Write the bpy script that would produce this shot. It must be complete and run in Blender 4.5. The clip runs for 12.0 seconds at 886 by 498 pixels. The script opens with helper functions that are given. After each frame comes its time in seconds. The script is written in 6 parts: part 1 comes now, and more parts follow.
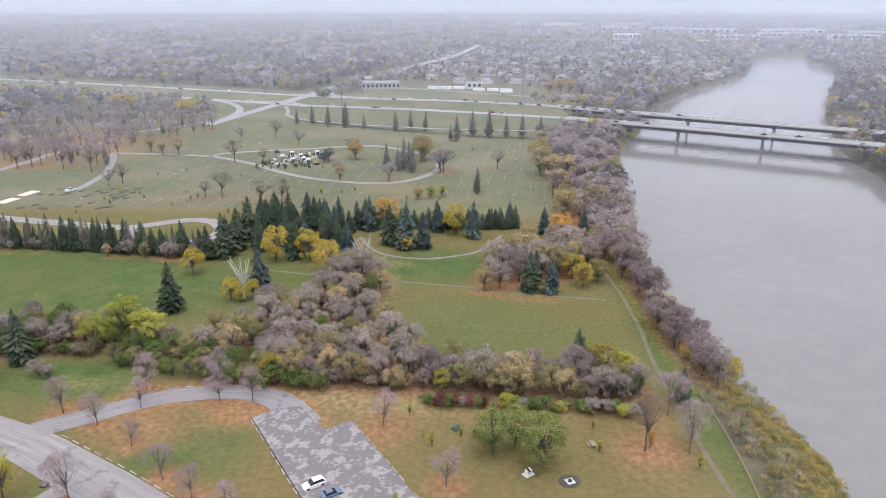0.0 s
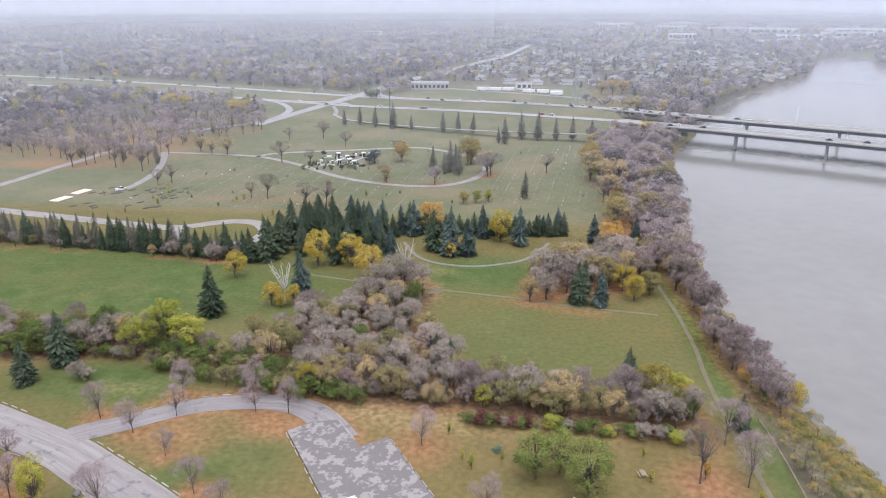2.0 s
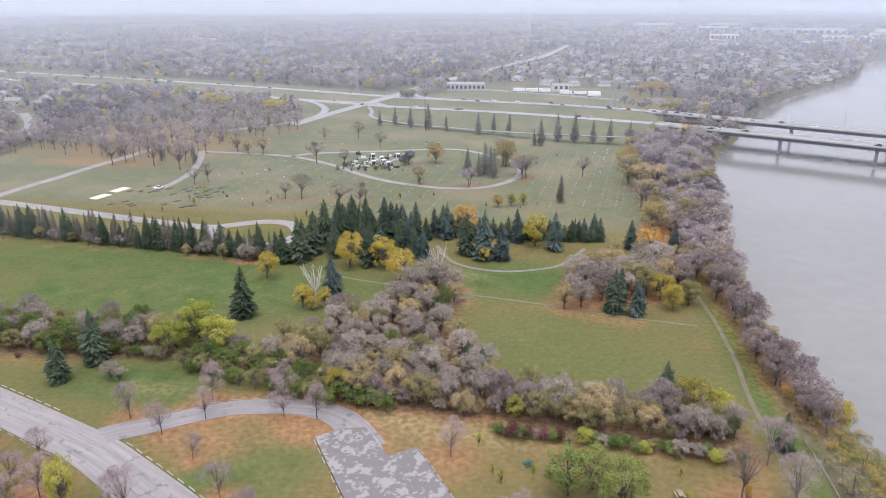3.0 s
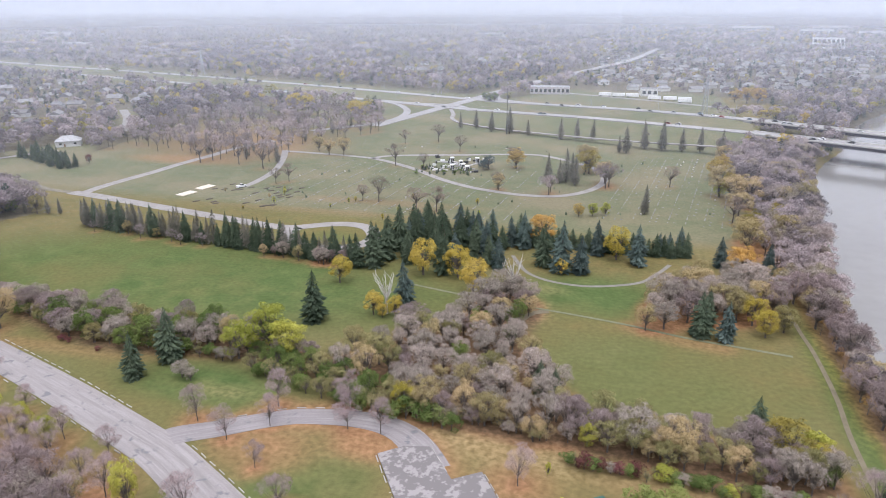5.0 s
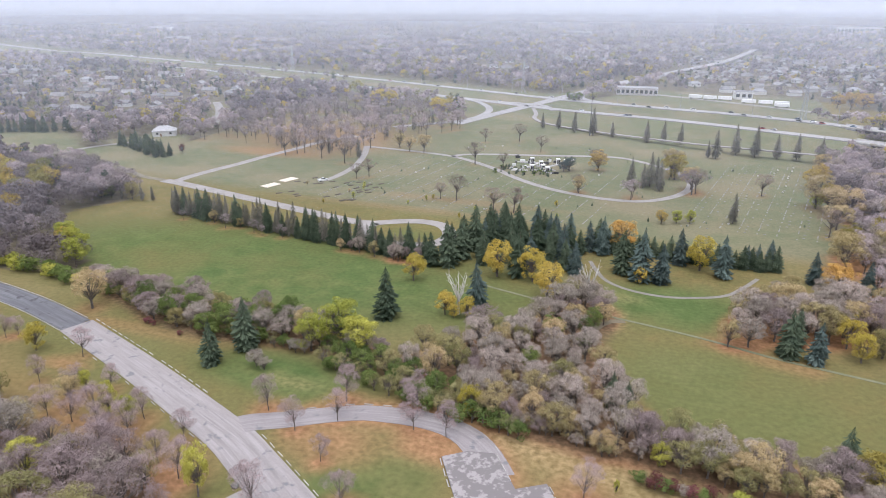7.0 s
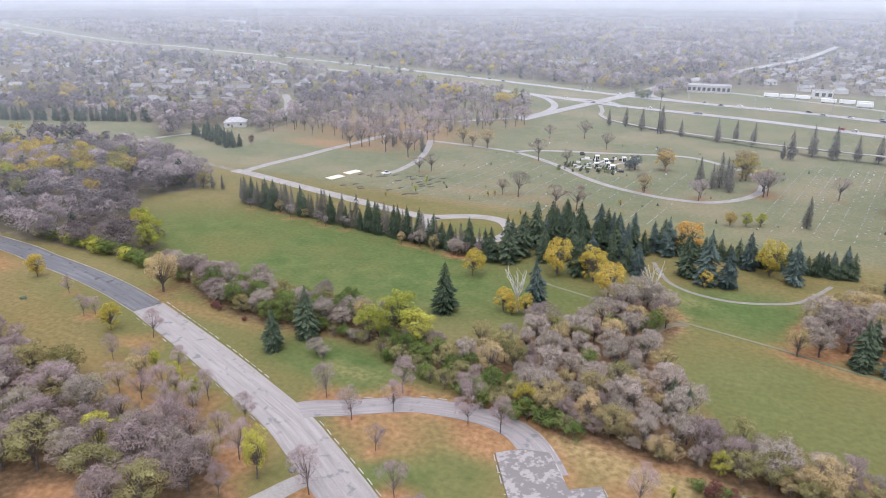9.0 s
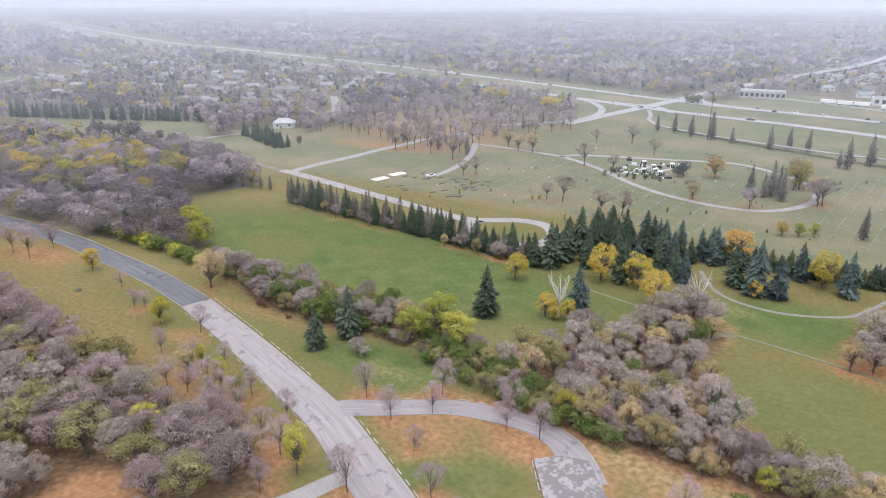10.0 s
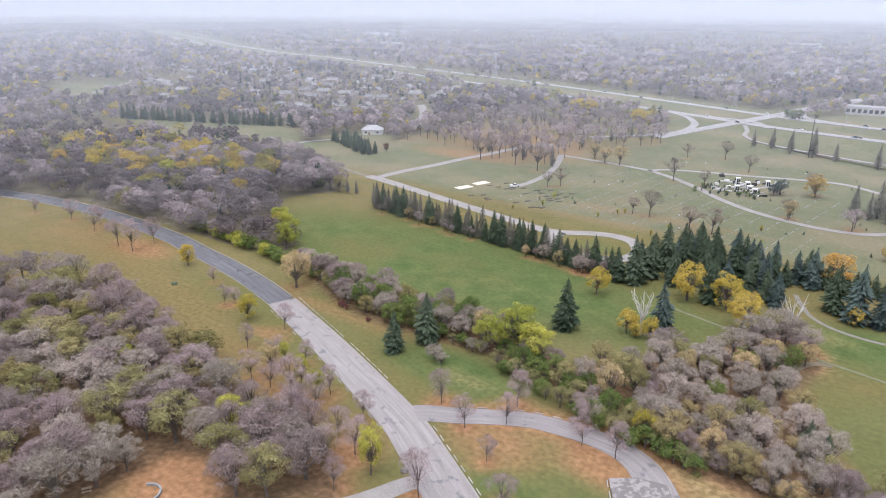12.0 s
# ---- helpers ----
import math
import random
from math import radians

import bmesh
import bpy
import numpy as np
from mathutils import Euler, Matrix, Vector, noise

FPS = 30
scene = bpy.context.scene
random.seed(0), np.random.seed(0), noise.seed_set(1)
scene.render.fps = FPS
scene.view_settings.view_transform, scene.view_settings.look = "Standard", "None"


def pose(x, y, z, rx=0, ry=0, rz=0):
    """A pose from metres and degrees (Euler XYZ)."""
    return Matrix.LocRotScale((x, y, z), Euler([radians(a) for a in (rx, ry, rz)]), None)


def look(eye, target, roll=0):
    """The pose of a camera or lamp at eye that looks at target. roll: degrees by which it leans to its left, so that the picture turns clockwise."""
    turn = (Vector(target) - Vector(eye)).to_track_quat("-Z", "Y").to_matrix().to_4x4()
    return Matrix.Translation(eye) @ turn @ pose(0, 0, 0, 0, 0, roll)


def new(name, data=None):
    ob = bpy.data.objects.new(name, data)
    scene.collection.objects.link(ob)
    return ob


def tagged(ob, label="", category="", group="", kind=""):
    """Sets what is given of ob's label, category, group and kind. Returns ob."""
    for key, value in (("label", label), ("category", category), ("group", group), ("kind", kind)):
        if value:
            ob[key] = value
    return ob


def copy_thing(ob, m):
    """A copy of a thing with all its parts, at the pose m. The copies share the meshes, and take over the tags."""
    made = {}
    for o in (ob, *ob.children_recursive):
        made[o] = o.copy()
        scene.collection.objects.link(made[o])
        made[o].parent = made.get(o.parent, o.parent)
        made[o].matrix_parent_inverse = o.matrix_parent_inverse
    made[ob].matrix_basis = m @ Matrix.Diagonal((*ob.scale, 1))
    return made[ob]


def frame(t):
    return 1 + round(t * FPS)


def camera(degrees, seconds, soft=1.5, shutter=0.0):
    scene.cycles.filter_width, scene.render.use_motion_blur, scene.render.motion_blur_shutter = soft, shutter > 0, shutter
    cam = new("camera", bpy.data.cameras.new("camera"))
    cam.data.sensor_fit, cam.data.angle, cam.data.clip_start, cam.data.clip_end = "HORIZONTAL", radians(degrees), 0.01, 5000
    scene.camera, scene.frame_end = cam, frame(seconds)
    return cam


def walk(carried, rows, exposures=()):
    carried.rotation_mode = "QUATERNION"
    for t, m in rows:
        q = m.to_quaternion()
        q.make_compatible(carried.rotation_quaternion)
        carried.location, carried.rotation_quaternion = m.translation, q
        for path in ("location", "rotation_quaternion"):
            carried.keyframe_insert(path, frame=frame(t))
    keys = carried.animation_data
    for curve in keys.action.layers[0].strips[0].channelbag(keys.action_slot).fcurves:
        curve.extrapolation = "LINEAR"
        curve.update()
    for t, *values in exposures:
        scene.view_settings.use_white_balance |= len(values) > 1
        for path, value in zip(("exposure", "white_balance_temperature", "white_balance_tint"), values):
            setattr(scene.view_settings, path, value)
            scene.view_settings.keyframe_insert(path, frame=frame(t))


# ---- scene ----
cam = camera(65.2, 12.0, soft=0.9)
# seconds, eye x y z, yaw, pitch, roll
ROWS = [
    (0, 0.03, -0.05, 90.00, -0.001, -19.900, 0.145),
    (0.5, 0.16, 1.61, 90.05, 1.076, -19.913, 0.091),
    (1, 0.24, 3.44, 90.10, 2.186, -19.927, 0.034),
    (1.5, 0.36, 5.41, 90.12, 3.069, -19.929, -0.033),
    (2, 0.39, 7.33, 90.14, 4.059, -19.922, -0.077),
    (2.5, 0.33, 9.17, 90.18, 5.395, -19.902, -0.096),
    (3, 0.22, 10.94, 90.29, 6.990, -19.899, -0.129),
    (5, -0.29, 18.35, 90.51, 13.775, -19.763, -0.159),
    (5.5, -0.37, 19.67, 90.67, 15.531, -19.737, -0.080),
    (6, -0.41, 20.50, 90.73, 17.226, -19.772, 0.014),
    (6.5, -0.44, 20.78, 90.74, 19.022, -19.816, 0.063),
    (7, -0.41, 20.84, 90.78, 20.506, -19.958, 0.123),
    (9, -0.40, 20.73, 90.89, 25.784, -20.371, 0.111),
    (9.5, -0.40, 20.67, 90.88, 27.613, -20.349, 0.126),
    (10, -0.40, 20.62, 90.90, 29.532, -20.131, 0.119),
    (10.5, -0.43, 20.50, 90.94, 31.502, -19.832, 0.157),
    (11, -0.41, 20.37, 90.95, 33.361, -19.616, 0.173),
    (11.5, -0.44, 20.28, 90.96, 35.166, -19.459, 0.194),
    (12, -0.42, 20.25, 90.93, 36.576, -19.383, 0.214),
]


def sight(x, y, z, yaw, pitch, roll):
    a, b = radians(yaw), radians(pitch)
    ahead = Vector((-math.sin(a) * math.cos(b), math.cos(a) * math.cos(b), math.sin(b)))
    return look((x, y, z), Vector((x, y, z)) + ahead * 10, roll)


walk(cam, [(row[0], sight(*row[1:])) for row in ROWS], [(0, 0.04, 6500, 10.4), (2.5, 0.10, 6500, 10.4), (5, 0.15, 6500, 10.4), (7, 0.17, 6500, 10.4), (9.5, 0.21, 6500, 10.4), (12, 0.19, 6500, 10.4)])

# ---------------------------------------------------------------- light
world = bpy.data.worlds.new("overcast_sky")
scene.world = world
world.use_nodes = True
wn, wl = world.node_tree.nodes, world.node_tree.links
wn.clear()
w_out, w_bg = wn.new("ShaderNodeOutputWorld"), wn.new("ShaderNodeBackground")
w_sky = wn.new("ShaderNodeTexSky")
w_sky.sky_type = "NISHITA"
w_sky.sun_disc = False
w_sky.sun_elevation, w_sky.sun_rotation = radians(74), radians(200)
w_sky.air_density, w_sky.dust_density, w_sky.ozone_density = 1.0, 4.0, 1.0
w_grey = wn.new("ShaderNodeHueSaturation")
w_grey.inputs["Saturation"].default_value = 0.10
w_mix = wn.new("ShaderNodeMixRGB")
w_mix.inputs["Fac"].default_value = 0.8
wl.new(w_sky.outputs[0], w_grey.inputs["Color"])
wl.new(w_grey.outputs[0], w_mix.inputs["Color1"])
# an overcast sky is dimmer at the horizon than overhead
w_tc, w_sep, w_mr, w_cloud = wn.new("ShaderNodeTexCoord"), wn.new("ShaderNodeSeparateXYZ"), wn.new("ShaderNodeMapRange"), wn.new("ShaderNodeMixRGB")
wl.new(w_tc.outputs["Generated"], w_sep.inputs[0])
wl.new(w_sep.outputs["Z"], w_mr.inputs["Value"])
w_mr.inputs["From Min"].default_value, w_mr.inputs["From Max"].default_value = 0.0, 0.9
w_cloud.inputs["Color1"].default_value, w_cloud.inputs["Color2"].default_value = (5.6, 5.8, 6.45, 1), (12.6, 12.9, 14.9, 1)
wl.new(w_mr.outputs[0], w_cloud.inputs["Fac"])
wl.new(w_cloud.outputs[0], w_mix.inputs["Color2"])
wl.new(w_mix.outputs[0], w_bg.inputs["Color"])
wl.new(w_bg.outputs[0], w_out.inputs["Surface"])
w_bg.inputs["Strength"].default_value = 0.163

sun = new("sun", bpy.data.lights.new("sun", "SUN"))
sun.data.energy, sun.data.angle, sun.data.color = 1.4, radians(30), (1.0, 0.97, 0.93)
sun.matrix_world = look((0, 0, 300), (-30, 80, 0))

# ---------------------------------------------------------------- materials
MATS = {}


def material(name, a, b, scale=1.0, rough=0.9, bump=0.3, fine=8.0, vary=0.0, metal=0.0, ramp=(0.35, 0.65), spec=0.3, coords="Object"):
    """Two colours mixed by noise at two scales, with relief; vary: how far single objects differ in brightness."""
    m = bpy.data.materials.new(name)
    m.use_nodes = True
    n, l = m.node_tree.nodes, m.node_tree.links
    bs = n["Principled BSDF"]
    tc = n.new("ShaderNodeTexCoord")
    n1, n2 = n.new("ShaderNodeTexNoise"), n.new("ShaderNodeTexNoise")
    n1.inputs["Scale"].default_value, n1.inputs["Detail"].default_value = scale, 5
    n2.inputs["Scale"].default_value, n2.inputs["Detail"].default_value = scale * fine, 4
    for q in (n1, n2):
        l.new(tc.outputs[coords], q.inputs["Vector"])
    mx = n.new("ShaderNodeMath")
    mx.operation = "MULTIPLY_ADD"
    mx.inputs[1].default_value = 0.45
    l.new(n2.outputs["Fac"], mx.inputs[0])
    half = n.new("ShaderNodeMath")
    half.operation = "MULTIPLY"
    half.inputs[1].default_value = 0.55
    l.new(n1.outputs["Fac"], half.inputs[0])
    l.new(half.outputs[0], mx.inputs[2])
    cr = n.new("ShaderNodeValToRGB")
    cr.color_ramp.elements[0].position, cr.color_ramp.elements[1].position = ramp
    cr.color_ramp.elements[0].color, cr.color_ramp.elements[1].color = (*a, 1), (*b, 1)
    l.new(mx.outputs[0], cr.inputs["Fac"])
    col = cr.outputs["Color"]
    if vary:
        oi = n.new("ShaderNodeObjectInfo")
        mr = n.new("ShaderNodeMapRange")
        mr.inputs["To Min"].default_value, mr.inputs["To Max"].default_value = 1 - vary, 1 + vary
        l.new(oi.outputs["Random"], mr.inputs["Value"])
        hs = n.new("ShaderNodeHueSaturation")
        l.new(mr.outputs[0], hs.inputs["Value"])
        hue = n.new("ShaderNodeMapRange")
        hue.inputs["To Min"].default_value, hue.inputs["To Max"].default_value = 0.5 + 0.06 * vary, 0.5 - 0.06 * vary
        l.new(oi.outputs["Random"], hue.inputs["Value"])
        l.new(hue.outputs[0], hs.inputs["Hue"])
        l.new(col, hs.inputs["Color"])
        col = hs.outputs["Color"]
    if not bump and rough >= 0.9:
        thin_leaf(m, col)
        MATS[name] = m
        return m
    l.new(col, bs.inputs["Base Color"])
    bs.inputs["Roughness"].default_value, bs.inputs["Metallic"].default_value = rough, metal
    bs.inputs["Specular IOR Level"].default_value = spec
    if bump:
        bp = n.new("ShaderNodeBump")
        bp.inputs["Strength"].default_value, bp.inputs["Distance"].default_value = bump, 0.1
        l.new(mx.outputs[0], bp.inputs["Height"])
        l.new(bp.outputs[0], bs.inputs["Normal"])
    MATS[name] = m
    return m


def thin_leaf(m, colour):
    """Leaves and twigs let half of the light through."""
    n, l = m.node_tree.nodes, m.node_tree.links
    n.remove(n["Principled BSDF"])
    out, mix, front, back = n["Material Output"], n.new("ShaderNodeMixShader"), n.new("ShaderNodeBsdfDiffuse"), n.new("ShaderNodeBsdfTranslucent")
    mix.inputs["Fac"].default_value = 0.28
    for q in (front, back):
        l.new(colour, q.inputs["Color"])
    l.new(front.outputs[0], mix.inputs[1])
    l.new(back.outputs[0], mix.inputs[2])
    l.new(mix.outputs[0], out.inputs["Surface"])


bark = material("bark", (0.075, 0.062, 0.055), (0.17, 0.15, 0.135), 2.0, vary=0.15)
dead_wood = material("dead_wood", (0.42, 0.40, 0.38), (0.66, 0.64, 0.61), 3.0)
FOLIAGE = {
    "oak": material("bare_twigs_brown", (0.150, 0.118, 0.098), (0.290, 0.235, 0.200), 0.6, vary=0.2, bump=0),
    "juniper": material("needles_dark_blue", (0.040, 0.058, 0.056), (0.120, 0.155, 0.150), 0.8, vary=0.1, bump=0),
    "mauve": material("bare_twigs_pink", (0.255, 0.195, 0.195), (0.455, 0.362, 0.362), 0.6, vary=0.15, bump=0),
    "purple": material("bare_twigs_mauve", (0.205, 0.160, 0.156), (0.385, 0.310, 0.304), 0.6, vary=0.18, bump=0),
    "grey": material("bare_twigs_grey", (0.250, 0.212, 0.184), (0.470, 0.408, 0.360), 0.6, vary=0.20, bump=0),
    "tan": material("dry_leaves_tan", (0.288, 0.228, 0.120), (0.504, 0.408, 0.228), 0.6, vary=0.25, bump=0),
    "olive": material("dull_leaves_olive", (0.195, 0.182, 0.085), (0.377, 0.345, 0.169), 0.6, vary=0.25, bump=0),
    "yellow": material("leaves_yellow", (0.345, 0.270, 0.052), (0.560, 0.450, 0.115), 0.6, vary=0.18, bump=0),
    "orange": material("leaves_gold", (0.400, 0.245, 0.070), (0.600, 0.395, 0.130), 0.6, vary=0.15, bump=0),
    "lime": material("leaves_lime", (0.265, 0.278, 0.055), (0.500, 0.490, 0.112), 0.6, vary=0.2, bump=0),
    "green": material("leaves_green", (0.080, 0.118, 0.038), (0.195, 0.245, 0.080), 0.6, vary=0.2, bump=0),
    "spring": material("leaves_light_green", (0.165, 0.198, 0.062), (0.310, 0.345, 0.115), 0.6, vary=0.1, bump=0),
    "ochre": material("leaves_ochre", (0.240, 0.185, 0.055), (0.420, 0.330, 0.098), 0.6, vary=0.3, bump=0),
    "moss": material("leaves_brown_green", (0.150, 0.138, 0.060), (0.320, 0.285, 0.130), 0.6, vary=0.25, bump=0),
    "red": material("leaves_red", (0.105, 0.045, 0.046), (0.215, 0.088, 0.085), 0.6, vary=0.2, bump=0),
    "spruce": material("needles_green", (0.044, 0.064, 0.044), (0.130, 0.166, 0.110), 0.8, vary=0.2, bump=0),
    "blue": material("needles_blue", (0.048, 0.072, 0.066), (0.148, 0.192, 0.178), 0.8, vary=0.2, bump=0),
    "thin": material("needles_sparse", (0.111, 0.108, 0.091), (0.247, 0.234, 0.195), 0.8, vary=0.2, bump=0),
}
gravel = material("gravel_pale", (0.205, 0.190, 0.182), (0.285, 0.268, 0.258), 0.2, fine=10, bump=0.2)
dirt = material("dirt_track", (0.11, 0.098, 0.075), (0.20, 0.178, 0.135), 0.3, fine=8)
concrete = material("concrete", (0.40, 0.39, 0.37), (0.58, 0.56, 0.53), 0.8, vary=0.08)
concrete_dark = material("concrete_weathered", (0.17, 0.17, 0.175), (0.30, 0.30, 0.305), 0.5)
white_stone = material("white_stone", (0.62, 0.62, 0.62), (0.78, 0.78, 0.77), 1.0)
black_stone = material("black_stone", (0.02, 0.02, 0.022), (0.05, 0.05, 0.052), 2.0, rough=0.35)
steel = material("galvanised_steel", (0.30, 0.31, 0.32), (0.42, 0.43, 0.44), 2.0, rough=0.55, metal=0.6)
tyre_rubber = material("tyre_rubber", (0.018, 0.018, 0.018), (0.04, 0.04, 0.04), 3.0)
car_glass = material("tinted_glass", (0.015, 0.018, 0.02), (0.03, 0.033, 0.036), 1.0, rough=0.08, bump=0, spec=0.5)
wood_old = material("weathered_wood", (0.20, 0.16, 0.11), (0.36, 0.30, 0.22), 2.0)

# ---------------------------------------------------------------- mesh helpers


def mesh_of(name, verts, faces, mat):
    me = bpy.data.meshes.new(name)
    me.from_pydata([tuple(v) for v in verts], [], [tuple(f) for f in faces])
    me.materials.append(mat)
    return me


def soup(name, tris, mat, tint=None):
    """A mesh of loose triangles from an array (n, 3, 3); tint: one number a triangle."""
    n = len(tris)
    me = bpy.data.meshes.new(name)
    me.vertices.add(3 * n)
    me.vertices.foreach_set("co", np.ascontiguousarray(tris, dtype=np.float32).ravel())
    me.loops.add(3 * n)
    me.loops.foreach_set("vertex_index", np.arange(3 * n, dtype=np.int32))
    me.polygons.add(n)
    me.polygons.foreach_set("loop_start", np.arange(0, 3 * n, 3, dtype=np.int32))
    me.polygons.foreach_set("loop_total", np.full(n, 3, dtype=np.int32))
    me.update(calc_edges=True)
    if tint is not None:
        at = me.attributes.new("tint", "FLOAT", "FACE")
        at.data.foreach_set("value", np.ascontiguousarray(tint, dtype=np.float32))
    me.materials.append(mat)
    return me


def part(name, me, parent, label="", m=None):
    ob = new(name, me)
    ob.parent = parent
    if m is not None:
        ob.matrix_basis = m
    return tagged(ob, label) if label else ob


def box(verts, faces, x0, y0, z0, x1, y1, z1, taper=0.0):
    k = len(verts)
    t = taper
    verts += [(x0, y0, z0), (x1, y0, z0), (x1, y1, z0), (x0, y1, z0),
              (x0 + t, y0 + t, z1), (x1 - t, y0 + t, z1), (x1 - t, y1 - t, z1), (x0 + t, y1 - t, z1)]
    faces += [tuple(k + i for i in f) for f in ((3, 2, 1, 0), (4, 5, 6, 7), (0, 1, 5, 4), (1, 2, 6, 5), (2, 3, 7, 6), (3, 0, 4, 7))]


def tube(verts, faces, p, q, r0, r1, n=5):
    p, q = Vector(p), Vector(q)
    d = (q - p).normalized()
    u = d.orthogonal().normalized()
    v = d.cross(u)
    k = len(verts)
    for c, r in ((p, r0), (q, r1)):
        for i in range(n):
            a = 2 * math.pi * i / n
            verts.append(tuple(c + r * (math.cos(a) * u + math.sin(a) * v)))
    faces += [(k + i, k + (i + 1) % n, k + n + (i + 1) % n, k + n + i) for i in range(n)]
    faces.append(tuple(k + n + i for i in range(n)))


def bevelled(name, x0, y0, z0, x1, y1, z1, r, mat):
    """A block with rounded edges."""
    bm = bmesh.new()
    bmesh.ops.create_cube(bm, size=1)
    for v in bm.verts:
        v.co = Vector(((x0 + x1) / 2 + v.co.x * (x1 - x0), (y0 + y1) / 2 + v.co.y * (y1 - y0), (z0 + z1) / 2 + v.co.z * (z1 - z0)))
    bmesh.ops.bevel(bm, geom=list(bm.edges), offset=r, segments=1, affect="EDGES")
    me = bpy.data.meshes.new(name)
    bm.to_mesh(me)
    bm.free()
    me.materials.append(mat)
    return me


# ---------------------------------------------------------------- plan
def smooth(points, step=2.5):
    """A Catmull-Rom line through the points, at even steps."""
    p = np.array(points, float)
    p = np.vstack([2 * p[0] - p[1], p, 2 * p[-1] - p[-2]])
    out = []
    for i in range(1, len(p) - 2):
        n = max(2, int(np.linalg.norm(p[i + 1] - p[i]) / step))
        s = np.linspace(0, 1, n, endpoint=False)[:, None]
        a, b, c, d = p[i - 1], p[i], p[i + 1], p[i + 2]
        out.append(0.5 * (2 * b + (c - a) * s + (2 * a - 5 * b + 4 * c - d) * s**2 + (3 * b - a - 3 * c + d) * s**3))
    return np.vstack([*out, p[-2:-1]])


def inside(poly, x, y):
    poly = np.asarray(poly, float)
    r = np.zeros(np.shape(x), bool)
    for (ax, ay), (bx, by) in zip(poly, np.roll(poly, -1, 0)):
        if ay != by:
            r ^= ((ay > y) != (by > y)) & (x < (bx - ax) * (y - ay) / (by - ay) + ax)
    return r


def reach(line, x, y, closed=False):
    """Distance to a line."""
    line = np.asarray(line, float)
    best = np.full(np.shape(x), 1e9)
    ends = np.roll(line, -1, 0) if closed else line[1:]
    for (ax, ay), (bx, by) in zip(line, ends):
        dx, dy = bx - ax, by - ay
        s = np.clip(((x - ax) * dx + (y - ay) * dy) / (dx * dx + dy * dy + 1e-9), 0, 1)
        best = np.minimum(best, np.hypot(x - ax - s * dx, y - ay - s * dy))
    return best


WATER = -5.0
BANK_WEST = [(70, -900), (76, 40), (80, 90), (82, 112), (84, 126), (82, 138), (78, 150), (74, 171), (72, 200), (75, 230), (82, 271), (89, 311), (101, 388), (110, 434), (126, 479),
             (148, 523), (175, 605), (199, 656), (247, 737), (320, 841), (394, 939), (456, 1061), (515, 1190), (600, 1290)]
BANK_EAST = [(760, 1290), (640, 1235), (606, 1180), (590, 1083), (530, 942), (438, 789), (351, 640), (318, 578), (280, 490), (265, 453), (253, 411), (247, 377), (236, 300), (228, 150), (220, -900)]
RIVER = BANK_WEST + BANK_EAST


def land(x, y):
    """Height of the ground."""
    x, y = np.asarray(x, float), np.asarray(y, float)
    d = reach(RIVER, x, y, True) * np.where(inside(RIVER, x, y), -1, 1)
    s = np.clip(d / 13.0, -0.7, 1)
    dry = WATER * (1 - np.sin(np.clip(s, 0, 1) * math.pi / 2))
    return np.where(s >= 0, dry, WATER + 4.0 * s)


def level(x, y):
    return float(land(np.array([x]), np.array([y]))[0])


MAIN_FAR = [(-560, 110), (-470, 142), (-388, 160), (-349, 169), (-302, 173.4), (-255, 171.9), (-230.5, 168.3), (-208.6, 165.2), (-187.2, 161), (-165.6, 155.1)]
MAIN_NEAR = [(-165.6, 155.1), (-135.3, 144), (-117.2, 136.9), (-102, 130.6), (-89, 125), (-79, 119.2), (-70.3, 113.9), (-61, 108), (-40, 93), (-10, 66), (20, 30)]
SIDE = [(-89.8, 130.0), (-88.0, 131.6), (-81.7, 135), (-76.7, 138.2), (-71.4, 141.4), (-65.7, 144.1), (-59.4, 145.4), (-52.8, 146.2), (-45.7, 145.7), (-39.8, 143.2), (-35, 138.5), (-31, 132.5)]
LOT = [(-43.2, 134.7), (-38.6, 138.4), (-33.1, 139.6), (-26.1, 130.2), (-20.6, 133.9), (10, 84), (-12, 84)]
DRIVE = [(-70.5, 115), (-74, 111), (-76.2, 106.5), (-79, 100), (-86, 88)]
TRAIL = [(57, 250), (56.8, 220.9), (57.6, 204), (57.2, 181.6), (55.7, 164.6), (55.2, 143.7), (55.3, 122.8), (56, 108.4), (58, 80), (60, 30)]
RIDGE = [(-66, 227.6), (-62.4, 226.5), (-44.5, 221.8), (-30, 218.8), (-19.9, 216.8), (-4.5, 213.9), (9.6, 210.7), (25.1, 206.1), (39.3, 203.5), (51.6, 201.3)]
CURVE = [(-33, 262), (-28.6, 251.7), (-24.7, 245.1), (-17.4, 240), (-6.1, 238), (4.6, 240.8), (13.5, 246.1), (19.2, 255.5), (23.7, 265.1)]
CEM_A = [(-262, 302), (-248, 299.6), (-218.6, 292.8), (-188.5, 285.8), (-154.4, 277.9), (-135.6, 274), (-125, 275)]
CEM_TRACK = [(-411, 339), (-372, 333), (-332, 322.7), (-308, 318), (-282, 306), (-262, 302)]
CEM_LOOP = [(-127, 275), (-116, 281.8), (-106, 284.3), (-97, 281), (-91, 270), (-94, 259), (-106, 254), (-118, 256), (-127, 264), (-127, 275)]
CEM_B = [(-255.5, 302), (-255, 315), (-253, 329), (-249, 350), (-246, 374), (-241, 398), (-238, 420), (-225, 450)]
CEM_C = [(-183.4, 331), (-182, 344.5), (-184.2, 368.8), (-193.2, 397.6), (-203, 421.5)]
